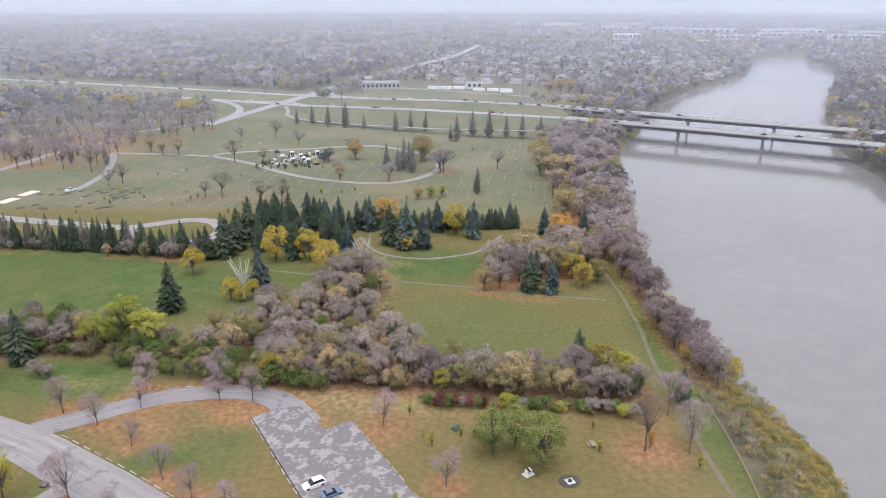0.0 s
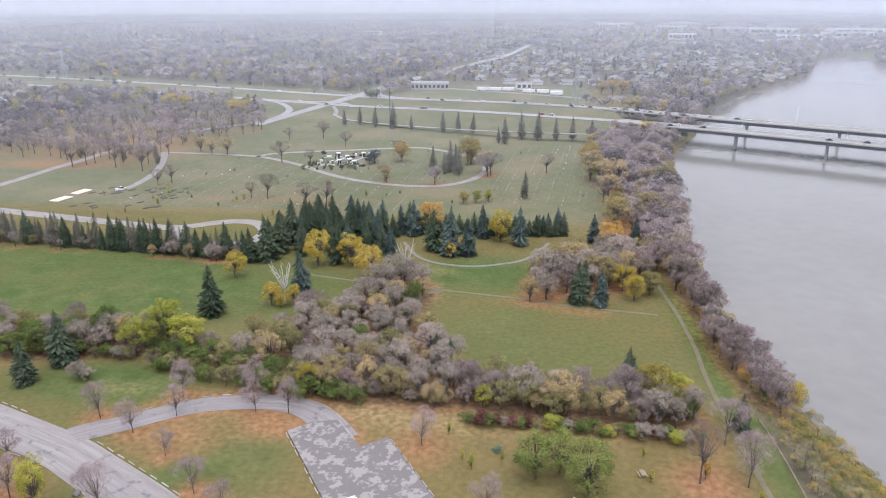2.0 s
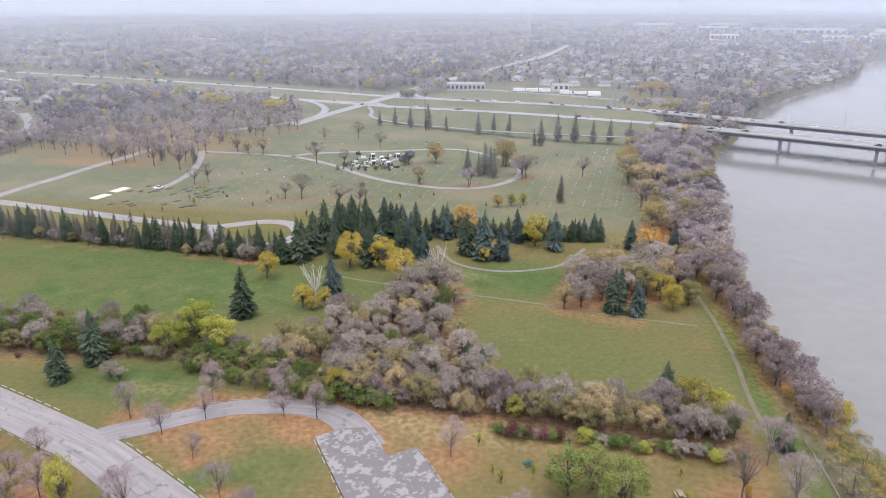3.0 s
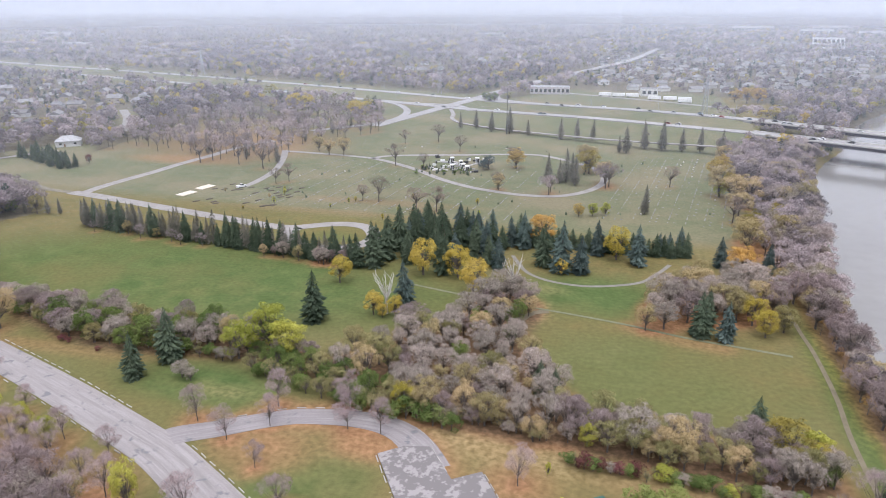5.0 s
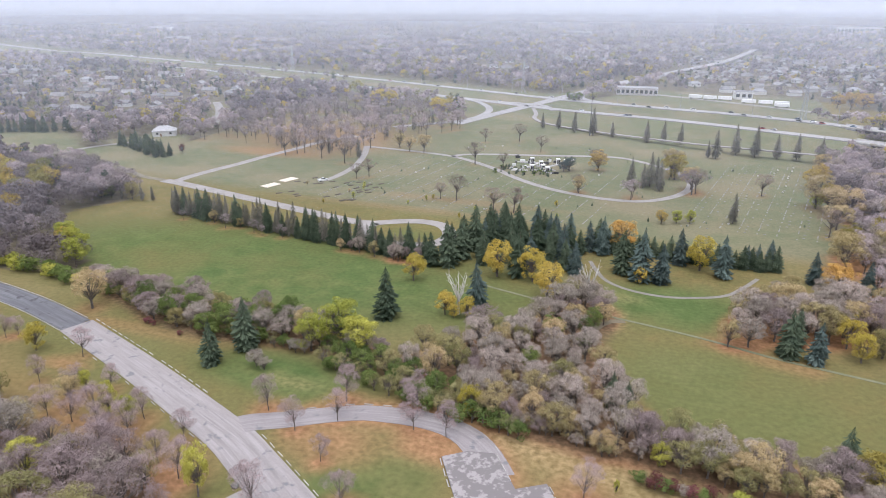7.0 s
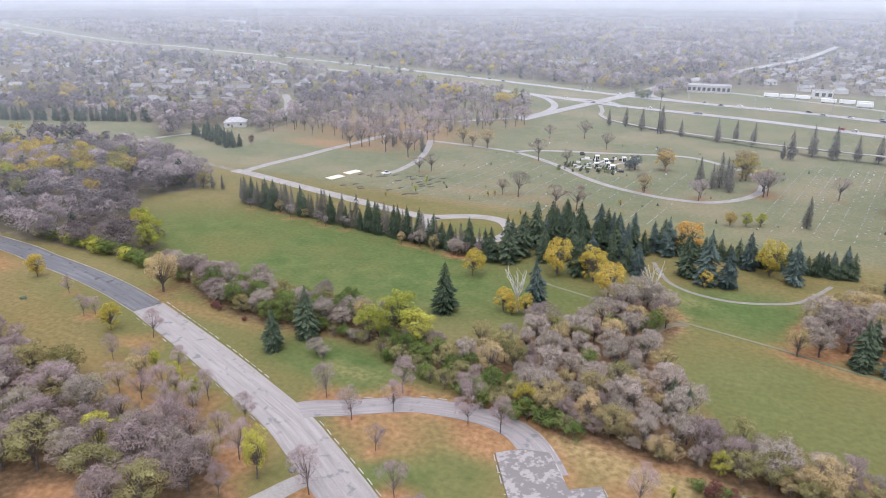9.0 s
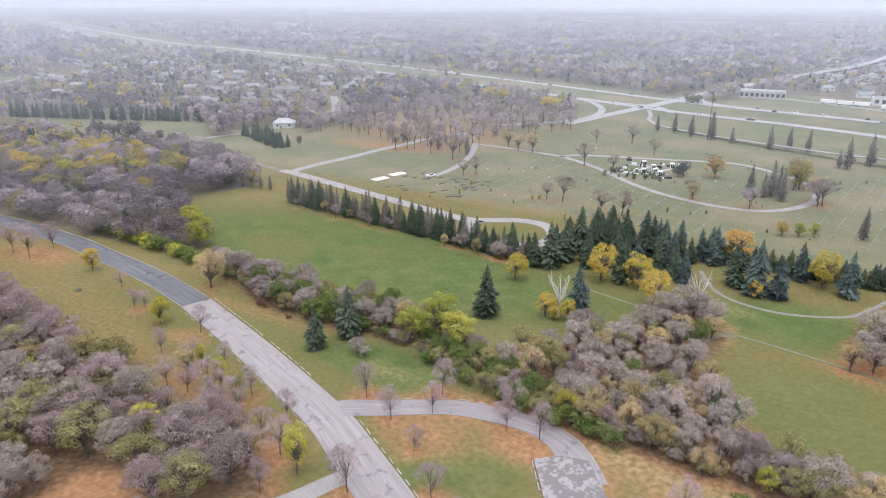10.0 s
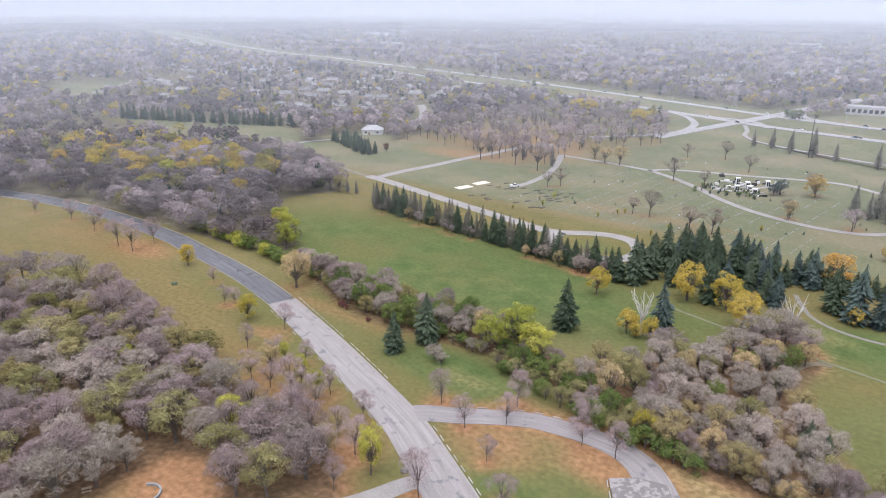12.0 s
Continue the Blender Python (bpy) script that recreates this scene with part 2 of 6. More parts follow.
CEM_D = [(-203, 420), (-185.3, 418.5), (-161.5, 416.1), (-137, 410.1), (-110.1, 391.9), (-88.2, 371.1), (-69.9, 358.2), (-54.2, 351.6), (-39.8, 348.4), (-23.7, 350.3), (-11.1, 361.7),
         (-3.6, 378.8), (-3, 398.1), (-9.5, 416.4), (-19, 426), (-33, 438), (-46.3, 444), (-66.3, 440.6), (-86.3, 434.3), (-113.4, 427.6), (-134, 420), (-141, 411)]
HIGHWAY_N = [(-4200, 2360), (-1510, 1140), (-921, 944), (-560, 838), (-362, 772), (-223, 720), (-91, 668), (8, 628), (56, 601), (92, 578)]
HIGHWAY_S = [(-4200, 2290), (-1510, 1075), (-921, 882), (-540, 764), (-328, 696), (-215, 655), (-91, 609), (-40, 590), (7, 567), (51, 541), (90, 518)]
CROSS = [(-176, 520), (-164, 568), (-148, 630), (-129, 700), (-113, 761), (-92, 834), (-66, 905), (-30, 1010), (20, 1150), (70, 1400)]
STREET = [(-352, 458), (-366, 482), (-390, 515), (-422, 552)]
RAMP = [(-140, 618), (-131, 590), (-127, 568), (-113, 546), (-79, 523.3), (-34.6, 502), (6.2, 485), (64, 468)]
DECK_N = [(92, 578), (140, 549), (178, 527), (230, 497), (300, 457), (420, 390), (700, 240)]
DECK_S = [(90, 518), (128, 498), (163, 479), (210, 452), (270, 417), (400, 345), (660, 205)]


def rise(x):
    """Height of the highway, which climbs to the bridge."""
    return 0.25 + 6.0 * np.clip((np.asarray(x, float) + 130) / 215, 0, 1) ** 1.3


# places for trees: x, y, height
PURPLE = [(-87.2, 137.0, 10.1), (-77.1, 132.1, 9.2), (-70.2, 139.0, 8.6), (-72.0, 146.9, 10.6), (-52.7, 142.0, 9.2), (-54.6, 148.8, 11.2), (-44.9, 142.0, 9.6), (-66.3, 124.6, 7.1),
          (-55.5, 113.6, 9.3), (-47.5, 107.5, 9.0), (-39.4, 102.9, 8.2), (-13.0, 131.7, 9.7), (0.8, 111.7, 9.5), (-260.0, 152.8, 13.0), (-249.2, 152.5, 13.8), (-251.1, 162.9, 11.9),
          (-285.4, 156.6, 11.2), (-292.8, 163.0, 9.8), (-309.4, 158.9, 10.5), (-333.4, 154.1, 8.1)]
BARE = [(-70.8, 107.4, 11.5), (-61.4, 102.3, 7.0), (52.1, 122.8, 13.1), (51.7, 136.5, 12.8), (-128.4, 131.0, 7.6), (-111.8, 124.0, 8.7), (-97.6, 120.5, 8.2), (-148.2, 127.6, 7.9),
        (-135.5, 127.0, 8.5), (-177.7, 142.1, 7.8), (-175.1, 144.0, 6.9), (-196.8, 151.7, 6.3), (-110.3, 117.5, 10.0), (-97.5, 112.4, 8.8), (-90.1, 109.8, 10.6), (-148.5, 141.4, 9.1)]
LIME = [(-82.9, 106.8, 13.0), (-133.1, 127.8, 7.6), (-120.5, 122.4, 9.7), (-112.8, 120.9, 8.6)]
GREEN = [(10.6, 122.6, 10.8), (15.5, 125, 10), (20.4, 118.4, 12.5)]
TAN = [(-170.6, 165.9, 13.7), (-170.5, 415.5, 10.4), (-160.9, 415.7, 12.1), (-180.7, 423.7, 10.6), (-13.0, 405.0, 16.0), (52.6, 367.5, 16.6), (58.4, 355.1, 15.6),
       (63.4, 349.2, 15.4), (52.3, 281.6, 15.2)]
YELLOW = [(-42.2, 151.4, 8.6), (-218.4, 156.3, 8.9), (-60.6, 235.4, 14.1), (-48.2, 235.5, 13.1), (-40.4, 223.3, 13.0), (4.8, 266.2, 13.6), (-13.8, 246.2, 6.4), (44.1, 219.0, 10.5),
          (-66.8, 200.4, 8.4), (-60.0, 201.0, 7.4), (-63.5, 199.0, 5.0), (46.5, 211.5, 9.5), (-86.3, 221.9, 10.6), (-163.3, 139.6, 9.0)]
LIMEBIG = [(-86.7, 171.5, 15.0), (-93, 166, 11.5), (-80, 169, 12), (-213, 199, 12.5), (-225, 206, 11), (-204, 191, 11.5)]
ORANGE = [(-23.5, 275.6, 13.5), (46.7, 257.4, 13.0)]
SPRUCE = [(-114.0, 150.5, 12.8), (-110.3, 160.6, 15.8), (-82.7, 192.1, 16.7), (34.6, 156.5, 12.5), (30.8, 215.6, 12.0), (28.6, 208.4, 14.5), (56.9, 142.5, 9.2), (-76.0, 258.5, 18.5), (-77.7, 248.6, 15.8),
          (-79.9, 239.3, 17.5), (-54.2, 239.5, 16.8), (-68.3, 245.5, 13.4), (-70.1, 262.0, 16.4), (-66.3, 265.6, 15.5), (-85.6, 237.4, 13.1), (-63.3, 262.1, 15.3), (-40.0, 250.2, 12.1),
          (-20.7, 254.2, 16.5), (-8.5, 163.0, 10.0), (-12.5, 167, 9.5)]
BLUE = [(-59.7, 210.4, 15.0), (-14.3, 249.1, 19.2), (-7.3, 249.1, 14.7), (-2.1, 269.7, 14.0), (12.3, 262.7, 15.8), (27.6, 276.0, 11.6), (41.0, 266.4, 12.0), (56.0, 263.0, 11.9),
        (-30.1, 271.0, 15.2), (-43.4, 276.9, 13.6), (-56.9, 276.8, 15.2), (35.3, 207.1, 12.2), (-50.3, 273.1, 13.4), (-46.5, 270.1, 11.0), (-36.2, 247.9, 12.5), (-35.1, 273.2, 12.2), (20, 275, 9), (24, 277, 9)]
FAR_SPRUCE = [(16.7, 328.8, 13.6), (-16.9, 373.3, 15.6), (-22.0, 380.0, 18.1), (-31.5, 379.9, 15.0), (-25, 376, 13), (-19, 386, 15), (-110.7, 525.5, 12.4), (-99.2, 526.4, 14.5), (-85.8, 515.7, 16.2),
              (-71.8, 511.1, 20.0), (-58.0, 506.6, 11.9), (-34.3, 497.7, 15.6), (-23.8, 504.0, 14.7), (-12.8, 499.5, 14.6), (9.2, 461.8, 18.0), (20.5, 476.9, 19.4), (31.3, 473.0, 20.1), (43.3, 474.0, 15.6),
              (54.3, 475.0, 16.5), (5, 463, 11), (65.1, 463.2, 17.1), (-351.5, 588.9, 11.8), (-209.9, 614.1, 10.8), (-215.3, 614.0, 10.8)]
FAR_BARE = [(-236.6, 377.6, 14.3), (-232.6, 384.6, 14.5), (-211.5, 377.9, 14.3), (-192.6, 371.4, 15.7), (-164.8, 346.9, 10.4), (-169.5, 341.1, 8.8), (-113.9, 320.4, 8.4), (-105.8, 320.4, 12.5),
            (-121.0, 396.0, 13.2), (-103.0, 392.2, 9.3), (-93.0, 442.3, 11.0), (-75.1, 310.9, 12.2), (-84.4, 310.8, 11.4), (-54.8, 356.9, 9.1), (-52.5, 409.0, 12.0), (0.2, 373.5, 13.6),
            (30.5, 380.5, 11.3), (-13.6, 417.4, 12.9), (52.6, 321.9, 12.6), (-28.0, 356.2, 9.1), (-114.1, 470.9, 12.5), (-134.6, 460.6, 9.5)]

BELT = [(-124, 174), (-107, 178), (-86, 174), (-71, 170), (-58, 174), (-52, 183), (-46, 195), (-36, 206), (-32, 220), (-24, 226), (-18, 213), (-22, 189), (-13, 176), (-5, 163), (-4, 150),
        (-13, 147), (-31, 150), (-40, 153), (-49, 158), (-65, 161), (-76, 165), (-89, 168), (-104, 166), (-116, 166)]
BELT_WEST = [(-193, 187), (-159, 180), (-142, 181), (-119, 176), (-104, 172), (-116, 164), (-127, 163), (-139, 164), (-153, 168), (-172, 176)]
NEAR_WOOD = [(-330, 92), (-262, 109), (-241, 119), (-206, 126), (-177, 117), (-151, 111), (-132, 111), (-109, 111), (-93, 104), (-83, 96), (-99, 84), (-112, 92), (-123, 88), (-124, 76), (-121, 66), (-124, 48), (-250, 40)]
ROADSIDE = [(-141, 116), (-132, 127), (-110, 114), (-93, 105), (-84, 98), (-90, 96), (-104, 104), (-121, 112)]
SOUTH_HEDGE = [(-6, 148), (6, 146), (22, 143), (36, 142), (44, 140), (48, 146), (46, 153), (31, 155), (17, 155), (-3, 158)]
GROVE = [(12, 208), (21, 211), (37, 219), (48, 223), (56, 231), (56, 250), (32, 252), (18, 233)]
BANK_WOOD = [(62, 150), (62, 215), (59, 240), (58, 280), (63, 330), (66, 380), (70, 450), (84, 495), (120, 482), (106, 434), (97, 388), (85, 311), (78, 271), (71, 230), (68, 200), (71, 171), (74, 150)]
PICNIC_WOOD = [(-322, 390), (-329, 446), (-330, 499), (-297, 585), (-184, 570), (-165, 499), (-178, 465), (-195, 431), (-187, 385), (-199, 383), (-231, 386), (-299, 405)]


def scatter(poly, gap, seed, most=400):
    """Places inside a polygon that keep apart."""
    rng = random.Random(seed)
    p = np.array(poly, float)
    (x0, y0), (x1, y1) = p.min(0), p.max(0)
    got = []
    for _ in range(most * 12):
        x, y = rng.uniform(x0, x1), rng.uniform(y0, y1)
        if len(got) < most and inside(poly, np.array([x]), np.array([y]))[0] and all((x - a) ** 2 + (y - b) ** 2 > gap * gap for a, b in got):
            got.append((x, y))
    return got


PLANTED = []  # every single tree: kind, x, y, height, breadth
for kind, rows in (("mauve", PURPLE + BARE), ("oak", FAR_BARE), ("lime", LIME), ("spring", GREEN), ("tan", TAN), ("yellow", YELLOW), ("orange", ORANGE)):
    PLANTED += [(kind, x, y, h, {"spring": 1.25, "lime": 0.65, "yellow": 1.1, "orange": 1.2, "mauve": 0.95, "oak": 1.1, "tan": 1.2}.get(kind, 1.0)) for x, y, h in rows]
PLANTED += [("oak", 42.9, 123.3, 14.0, 0.75), ("orange", 44.2, 124.5, 4.5, 0.7)]
PLANTED += [("lime", x, y, h, 1.2) for x, y, h in LIMEBIG]
PLANTED += [("spruce", x, y, h, 1.2) for x, y, h in SPRUCE] + [("blue", x, y, h, 1.15) for x, y, h in BLUE] + [("thin", x, y, h, 1.2) for x, y, h in FAR_SPRUCE]
pick = random.Random(4)


def fill(poly, gap, seed, most, kinds, low, high, breadth=0.9):
    for x, y in scatter(poly, gap, seed, most):
        PLANTED.append((pick.choice(kinds), x, y, pick.uniform(low, high), breadth * pick.uniform(0.85, 1.15)))


PLANTED += [("ochre", -51.9, 404.3, 12.5, 1.3), ("ochre", -11.0, 400.0, 15.0, 1.35), ("tan", -2.2, 380.7, 12.5, 1.3), ("grey", -28.2, 351.5, 10.0, 1.35), ("purple", -1.5, 371, 13, 1.35), ("tan", -53.8, 354.7, 9.5, 1.2), ("lime", -5.9, 320.2, 6.5, 1.2),
            ("lime", -0.5, 322.5, 6.0, 1.2), ("ochre", -12, 318, 6.5, 1.2), ("ochre", 57.5, 366.5, 13.2, 1.35), ("lime", 52.5, 365.9, 9.0, 1.0), ("ochre", 54.4, 402.4, 11.5, 1.4), ("ochre", 64, 360, 9.0, 1.3), ("ochre", 60, 418, 11, 1.4),
            ("tan", 57, 335, 12, 1.4), ("ochre", 58, 312, 10, 1.3), ("tan", 54, 296, 12, 1.4), ("tan", 63, 440, 12, 1.3), ("moss", 52.1, 216, 9.0, 1.3), ("tan", 37, 224, 11.5, 1.5), ("tan", 48, 229, 11, 1.3), ("tan", 30, 236, 11, 1.4),
            ("grey", 20, 226, 12, 1.4), ("grey", 46, 242, 12, 1.4), ("moss", -150, 116, 10.5, 1.25), ("moss", -138, 103, 11, 1.25), ("lime", -118, 99, 9.5, 1.2), ("moss", -176, 110, 11, 1.25), ("moss", -196, 104, 11, 1.25), ("lime", -160, 98, 10, 1.2)]
fill(BELT, 4.0, 1, 210, ["grey"] * 8 + ["purple"] * 2 + ["olive"] * 2 + ["green"] * 1 + ["tan"] * 2, 6, 11, 1.02)
fill(BELT_WEST, 3.8, 2, 80, ["grey"] * 4 + ["purple"] * 4 + ["green"] * 3 + ["moss"] * 2, 5.5, 10, 1.2)
fill(NEAR_WOOD, 5.6, 3, 300, ["grey"] * 6 + ["purple"] * 11 + ["olive"] * 4 + ["moss"] * 2, 8.5, 13.5, 1.2)
fill(ROADSIDE, 6.0, 13, 26, ["mauve"] * 4 + ["tan"], 8, 11, 1.0)
fill(SOUTH_HEDGE, 2.9, 5, 70, ["grey"] * 6 + ["lime"] * 2 + ["olive"] * 2 + ["purple"] * 3 + ["tan"] * 2, 5, 9.5, 1.05)
PLANTED += [("ochre", 40, 151.5, 11, 1.4), ("yellow", 45, 148.5, 8.0, 1.1), ("purple", 33, 151, 10.5, 1.3), ("tan", 18, 148, 10, 1.3), ("grey", 10, 150, 10.5, 1.3), ("green", 46.5, 146, 7, 1.2), ("yellow", 75, 158, 8, 1.1), ("grey", -40, 190, 9, 1.5), ("purple", -52, 191, 9.5, 1.6), ("grey", -29, 221, 11, 1.5), ("grey", -35, 214, 10, 1.5)]
fill([(-84, 247), (-60, 249), (-38, 257), (-32, 282), (-80, 286)], 4.6, 9, 30, ["spruce"] * 3 + ["blue"], 9, 15, 1.3)
fill([(-90, 164), (-76, 159), (-62, 156), (-46, 154), (-46, 159), (-62, 162), (-76, 166), (-88, 169)], 3.2, 10, 22, ["green"] * 5 + ["olive"], 4.5, 7.5, 1.25)
fill(GROVE, 5.0, 6, 34, ["grey"] * 6 + ["tan"] * 2 + ["purple"] * 2 + ["olive"], 8, 12, 1.1)
fill(BANK_WOOD, 4.0, 7, 200, ["purple"] * 9 + ["grey"] * 3 + ["tan"] * 1, 8, 13, 1.1)
fill(PICNIC_WOOD, 7.8, 8, 165, ["grey"] * 4 + ["purple"] * 7, 10, 13.5, 1.0)
PLANTED += [(kind, -277 + 5.4 * i, 262 + 0.9 * i, 7 + (i * 3) % 4, 1.0) for i, kind in enumerate(("thin", "green", "moss", "green", "thin", "moss", "thin", "thin"))]
fill(PICNIC_WOOD, 13, 12, 34, ["thin"], 9, 14, 1.0)
rng = random.Random(11)
for i in range(56):  # the row of conifers along the cemetery
    s = i / 55
    x = -217 + 128 * s + rng.uniform(-0.8, 0.8)
    PLANTED.append(("thin" if rng.random() < 0.85 - 0.55 * s else "spruce", x, 256.5 - 17 * s + rng.uniform(-1, 1), rng.uniform(9.5, 14.5), rng.uniform(0.9, 1.2)))
for i in range(18):
    s = rng.random()
    PLANTED.append((rng.choice(("grey", "purple", "tan")), -217 + 128 * s, 251.5 - 15 * s + rng.uniform(-2, 3), rng.uniform(3.5, 7), 1.0))
# ochre and green scrub on the river bank and along the edges of the woods
SCRUB = [(pick.choice(["ochre", "ochre", "moss", "olive", "tan", "moss", "moss", "green", "grey"]), 63 + 19 * rng.random() ** 0.8, y, rng.uniform(0.8, 2.3), 1.6) for y in np.linspace(82, 168, 760)]
SCRUB += [(pick.choice(["grey", "purple", "grey", "tan"]), rng.uniform(64, 73), y, rng.uniform(3.5, 6.5), 1.1) for y in np.linspace(98, 156, 16)]
SCRUB += [(pick.choice(["lime", "green", "green", "red", "olive", "grey"]), x, 141.4 - 0.09 * (x + 6) + rng.uniform(-1, 1), rng.uniform(2.6, 4.4), 1.4) for x in np.linspace(-4, 47, 30)]
SCRUB += [(pick.choice(["green", "green", "olive"]), x, 156.0 - 0.24 * (x + 75) + rng.uniform(-1, 2) + (2 if x > -40 else 0), rng.uniform(4, 6.5), 1.25) for x in np.linspace(-86, -30, 26)]
SCRUB += [(pick.choice(["green", "green", "olive", "grey"]), x, 164 + max(0, -(x + 130)) * 0.25 + rng.uniform(-1, 3), rng.uniform(3.5, 6), 1.3) for x in np.linspace(-178, -94, 36)]
SCRUB += [("red", -147, 164, 2.2, 1.6), ("red", -144.5, 163, 1.8, 1.6), ("red", -133, 161, 1.6, 1.6), ("grey", -102, 153.5, 5.0, 1.5), ("grey", -99, 152.5, 3.8, 1.5)]
SCRUB += [(pick.choice(["purple", "tan", "olive", "orange"]), rng.uniform(62, 66), y, rng.uniform(2, 5), 1.1) for y in np.linspace(155, 300, 50)]
SCRUB += [(pick.choice(["green", "green", "lime", "olive"]), x, 180.5 + 0.10 * (-198 - x) + rng.uniform(-2.5, 2.5), rng.uniform(3.5, 6.5), 1.35) for x in np.linspace(-262, -192, 30)]
SCRUB += [("spruce", x, 274 + rng.uniform(-1.5, 1.5), rng.uniform(7, 10), 1.3) for x in np.linspace(-34, 30, 24)]
SCRUB += [(pick.choice(["grey", "olive", "purple", "grey", "tan"]), x, 153.5 - 0.15 * (x + 48) + rng.uniform(-1.5, 2.5), rng.uniform(3, 5), 1.35) for x in np.linspace(-50, -9, 30)]
PLANTED += [(pick.choice(["yellow", "yellow", "lime", "orange"]), -385 + 95 * math.cos(a) * k, 252 + 30 * math.sin(a) * k, rng.uniform(9, 12), 1.25) for a, k in [(rng.uniform(0, 6.28), math.sqrt(rng.random())) for _ in range(24)]]
PLANTED += [(pick.choice(["yellow", "orange", "tan"]), rng.uniform(-480, -380), rng.uniform(195, 250), rng.uniform(9, 12), 1.25) for _ in range(10)]
PLANTED += [(pick.choice(["olive", "grey", "green"]), rng.uniform(-122, -98), rng.uniform(672, 694), rng.uniform(7, 10), 1.2) for _ in range(7)]

# ---------------------------------------------------------------- ground, water, haze


def axis(low, high, step, far0, far1, grow=1.13):
    mid = list(np.arange(low, high + step / 2, step))
    left, right, d = [], [], step
    x = low
    while x > far0:
        d *= grow
        x -= d
        left.append(x)
    x, d = high, step
    while x < far1:
        d *= grow
        x += d
        right.append(x)
    return np.array(left[::-1] + mid + right)


gx = np.concatenate([axis(-335, 110, 2.2, -5200, 111, 1.13), np.arange(121, 700, 8.0), 700 * 1.13 ** np.arange(18)])
gy = np.concatenate([axis(56, 290, 2.2, -1500, 291, 1.05), 294 + np.cumsum(np.minimum(2.3 * 1.03 ** np.arange(130), 11.0)), 1680 * 1.06 ** np.arange(21)])
gy = np.unique(np.round(gy, 2))
GX, GY = np.meshgrid(gx, gy)
flat_x, flat_y = GX.ravel(), GY.ravel()
flat_z = land(flat_x, flat_y)
# the embankments that carry the highway to the bridge
for line in (HIGHWAY_N, HIGHWAY_S):
    d = reach(smooth(line, 20), flat_x, flat_y)
    s = np.clip(1 - (d - 11) / 16, 0, 1)
    flat_z = np.maximum(flat_z, np.where((flat_x < 104) & (s > 0), rise(flat_x) * s - 0.35, flat_z))
litter, lush, floor_of_woods = np.zeros(len(flat_x)), np.zeros(len(flat_x)), np.zeros(len(flat_x))
for kind, x, y, h, b in PLANTED:
    if kind in ("mauve", "purple", "grey", "tan", "oak"):
        r = 0.42 * h + 0.6
        near = (np.abs(flat_x - x) < 3 * r) & (np.abs(flat_y - y) < 3 * r)
        litter[near] += ((0.95 if x > -92 else 0.5) if y < 300 else 0.35) * np.exp(-((flat_x[near] - x) ** 2 + (flat_y[near] - y) ** 2) / (r * r))
litter = np.clip(litter, 0, 1)
litter = np.maximum(litter, 0.9 * np.exp(-(reach(SIDE, flat_x, flat_y) / 6.5) ** 2) * (flat_x > -82))
for cx, cy, rx, ry, k in ((-68, 131, 15, 9, 0.62), (-45, 137, 12, 6, 0.8), (-14, 131, 9, 9, 0.62), (45, 121, 14, 12, 0.38), (20, 137, 28, 5, 0.3), (-112, 83, 20, 14, 1.0), (-20, 142, 14, 5, 0.25), (-250, 156, 20, 9, 0.7),
                          (-95, 115, 14, 10, 0.35), (-135, 122, 25, 8, 0.25), (-150, 137, 9, 4, 0.6), (-250, 385, 45, 14, 0.6), (-100, 320, 60, 6, 0.28), (-150, 160, 40, 4, 0.35), (-245, 440, 70, 60, 0.55), (-120, 300, 90, 5, 0.26)):
    litter = np.maximum(litter, k * np.exp(-((((flat_x - cx) / rx) ** 2 + ((flat_y - cy) / ry) ** 2) ** 1.5)))
litter = np.maximum(litter, np.where((flat_y < 160) & (flat_x > -60), 0.15, np.where(flat_y < 215, 0.09, 0.05)))
litter = np.maximum(litter, 0.5 * np.exp(-(reach([(10, 210), (24, 204), (34, 202)], flat_x, flat_y) / 5) ** 2))
litter = np.maximum(litter, 0.28 * np.exp(-(reach([(-300, 150), (-235, 146), (-190, 136), (-150, 124), (-118, 113)], flat_x, flat_y) / 13) ** 2))
litter *= 1 - 0.85 * np.exp(-(reach(TRAIL, flat_x, flat_y) / 6.5) ** 2)
for poly in (BELT, BELT_WEST, NEAR_WOOD, SOUTH_HEDGE):
    floor_of_woods = np.maximum(floor_of_woods, np.where(inside(poly, flat_x, flat_y), 1, np.exp(-(reach(poly, flat_x, flat_y, True) / 2.0) ** 2)))
for cx, cy, rx, ry, k in ((-140, 216, 112, 40, 1.0), (-2, 230, 26, 20, 1.0), (-95, 152, 30, 11, 1.0), (-95, 375, 170, 105, 0.30), (-20, 560, 200, 60, 0.35), (-160, 142, 95, 18, 0.4), (-85, 122, 22, 22, 0.5), (72, 118, 13, 45, 0.7), (-135, 170, 50, 9, 0.4), (15, 180, 42, 30, 0.6), (-58, 122, 11, 14, 0.9), (-62, 215, 30, 25, 0.9), (-105, 268, 14, 8, 0.7), (-48, 124, 9, 12, 0.7), (25, 118, 40, 8, 0.2),
                          (-820, 450, 70, 60, 0.9), (-330, 340, 50, 25, 0.6), (-440, 350, 60, 28, 0.4), (60, 170, 6, 70, 0.95)):
    lush = np.maximum(lush, k * np.exp(-((((flat_x - cx) / rx) ** 2 + ((flat_y - cy) / ry) ** 2) ** 2)))

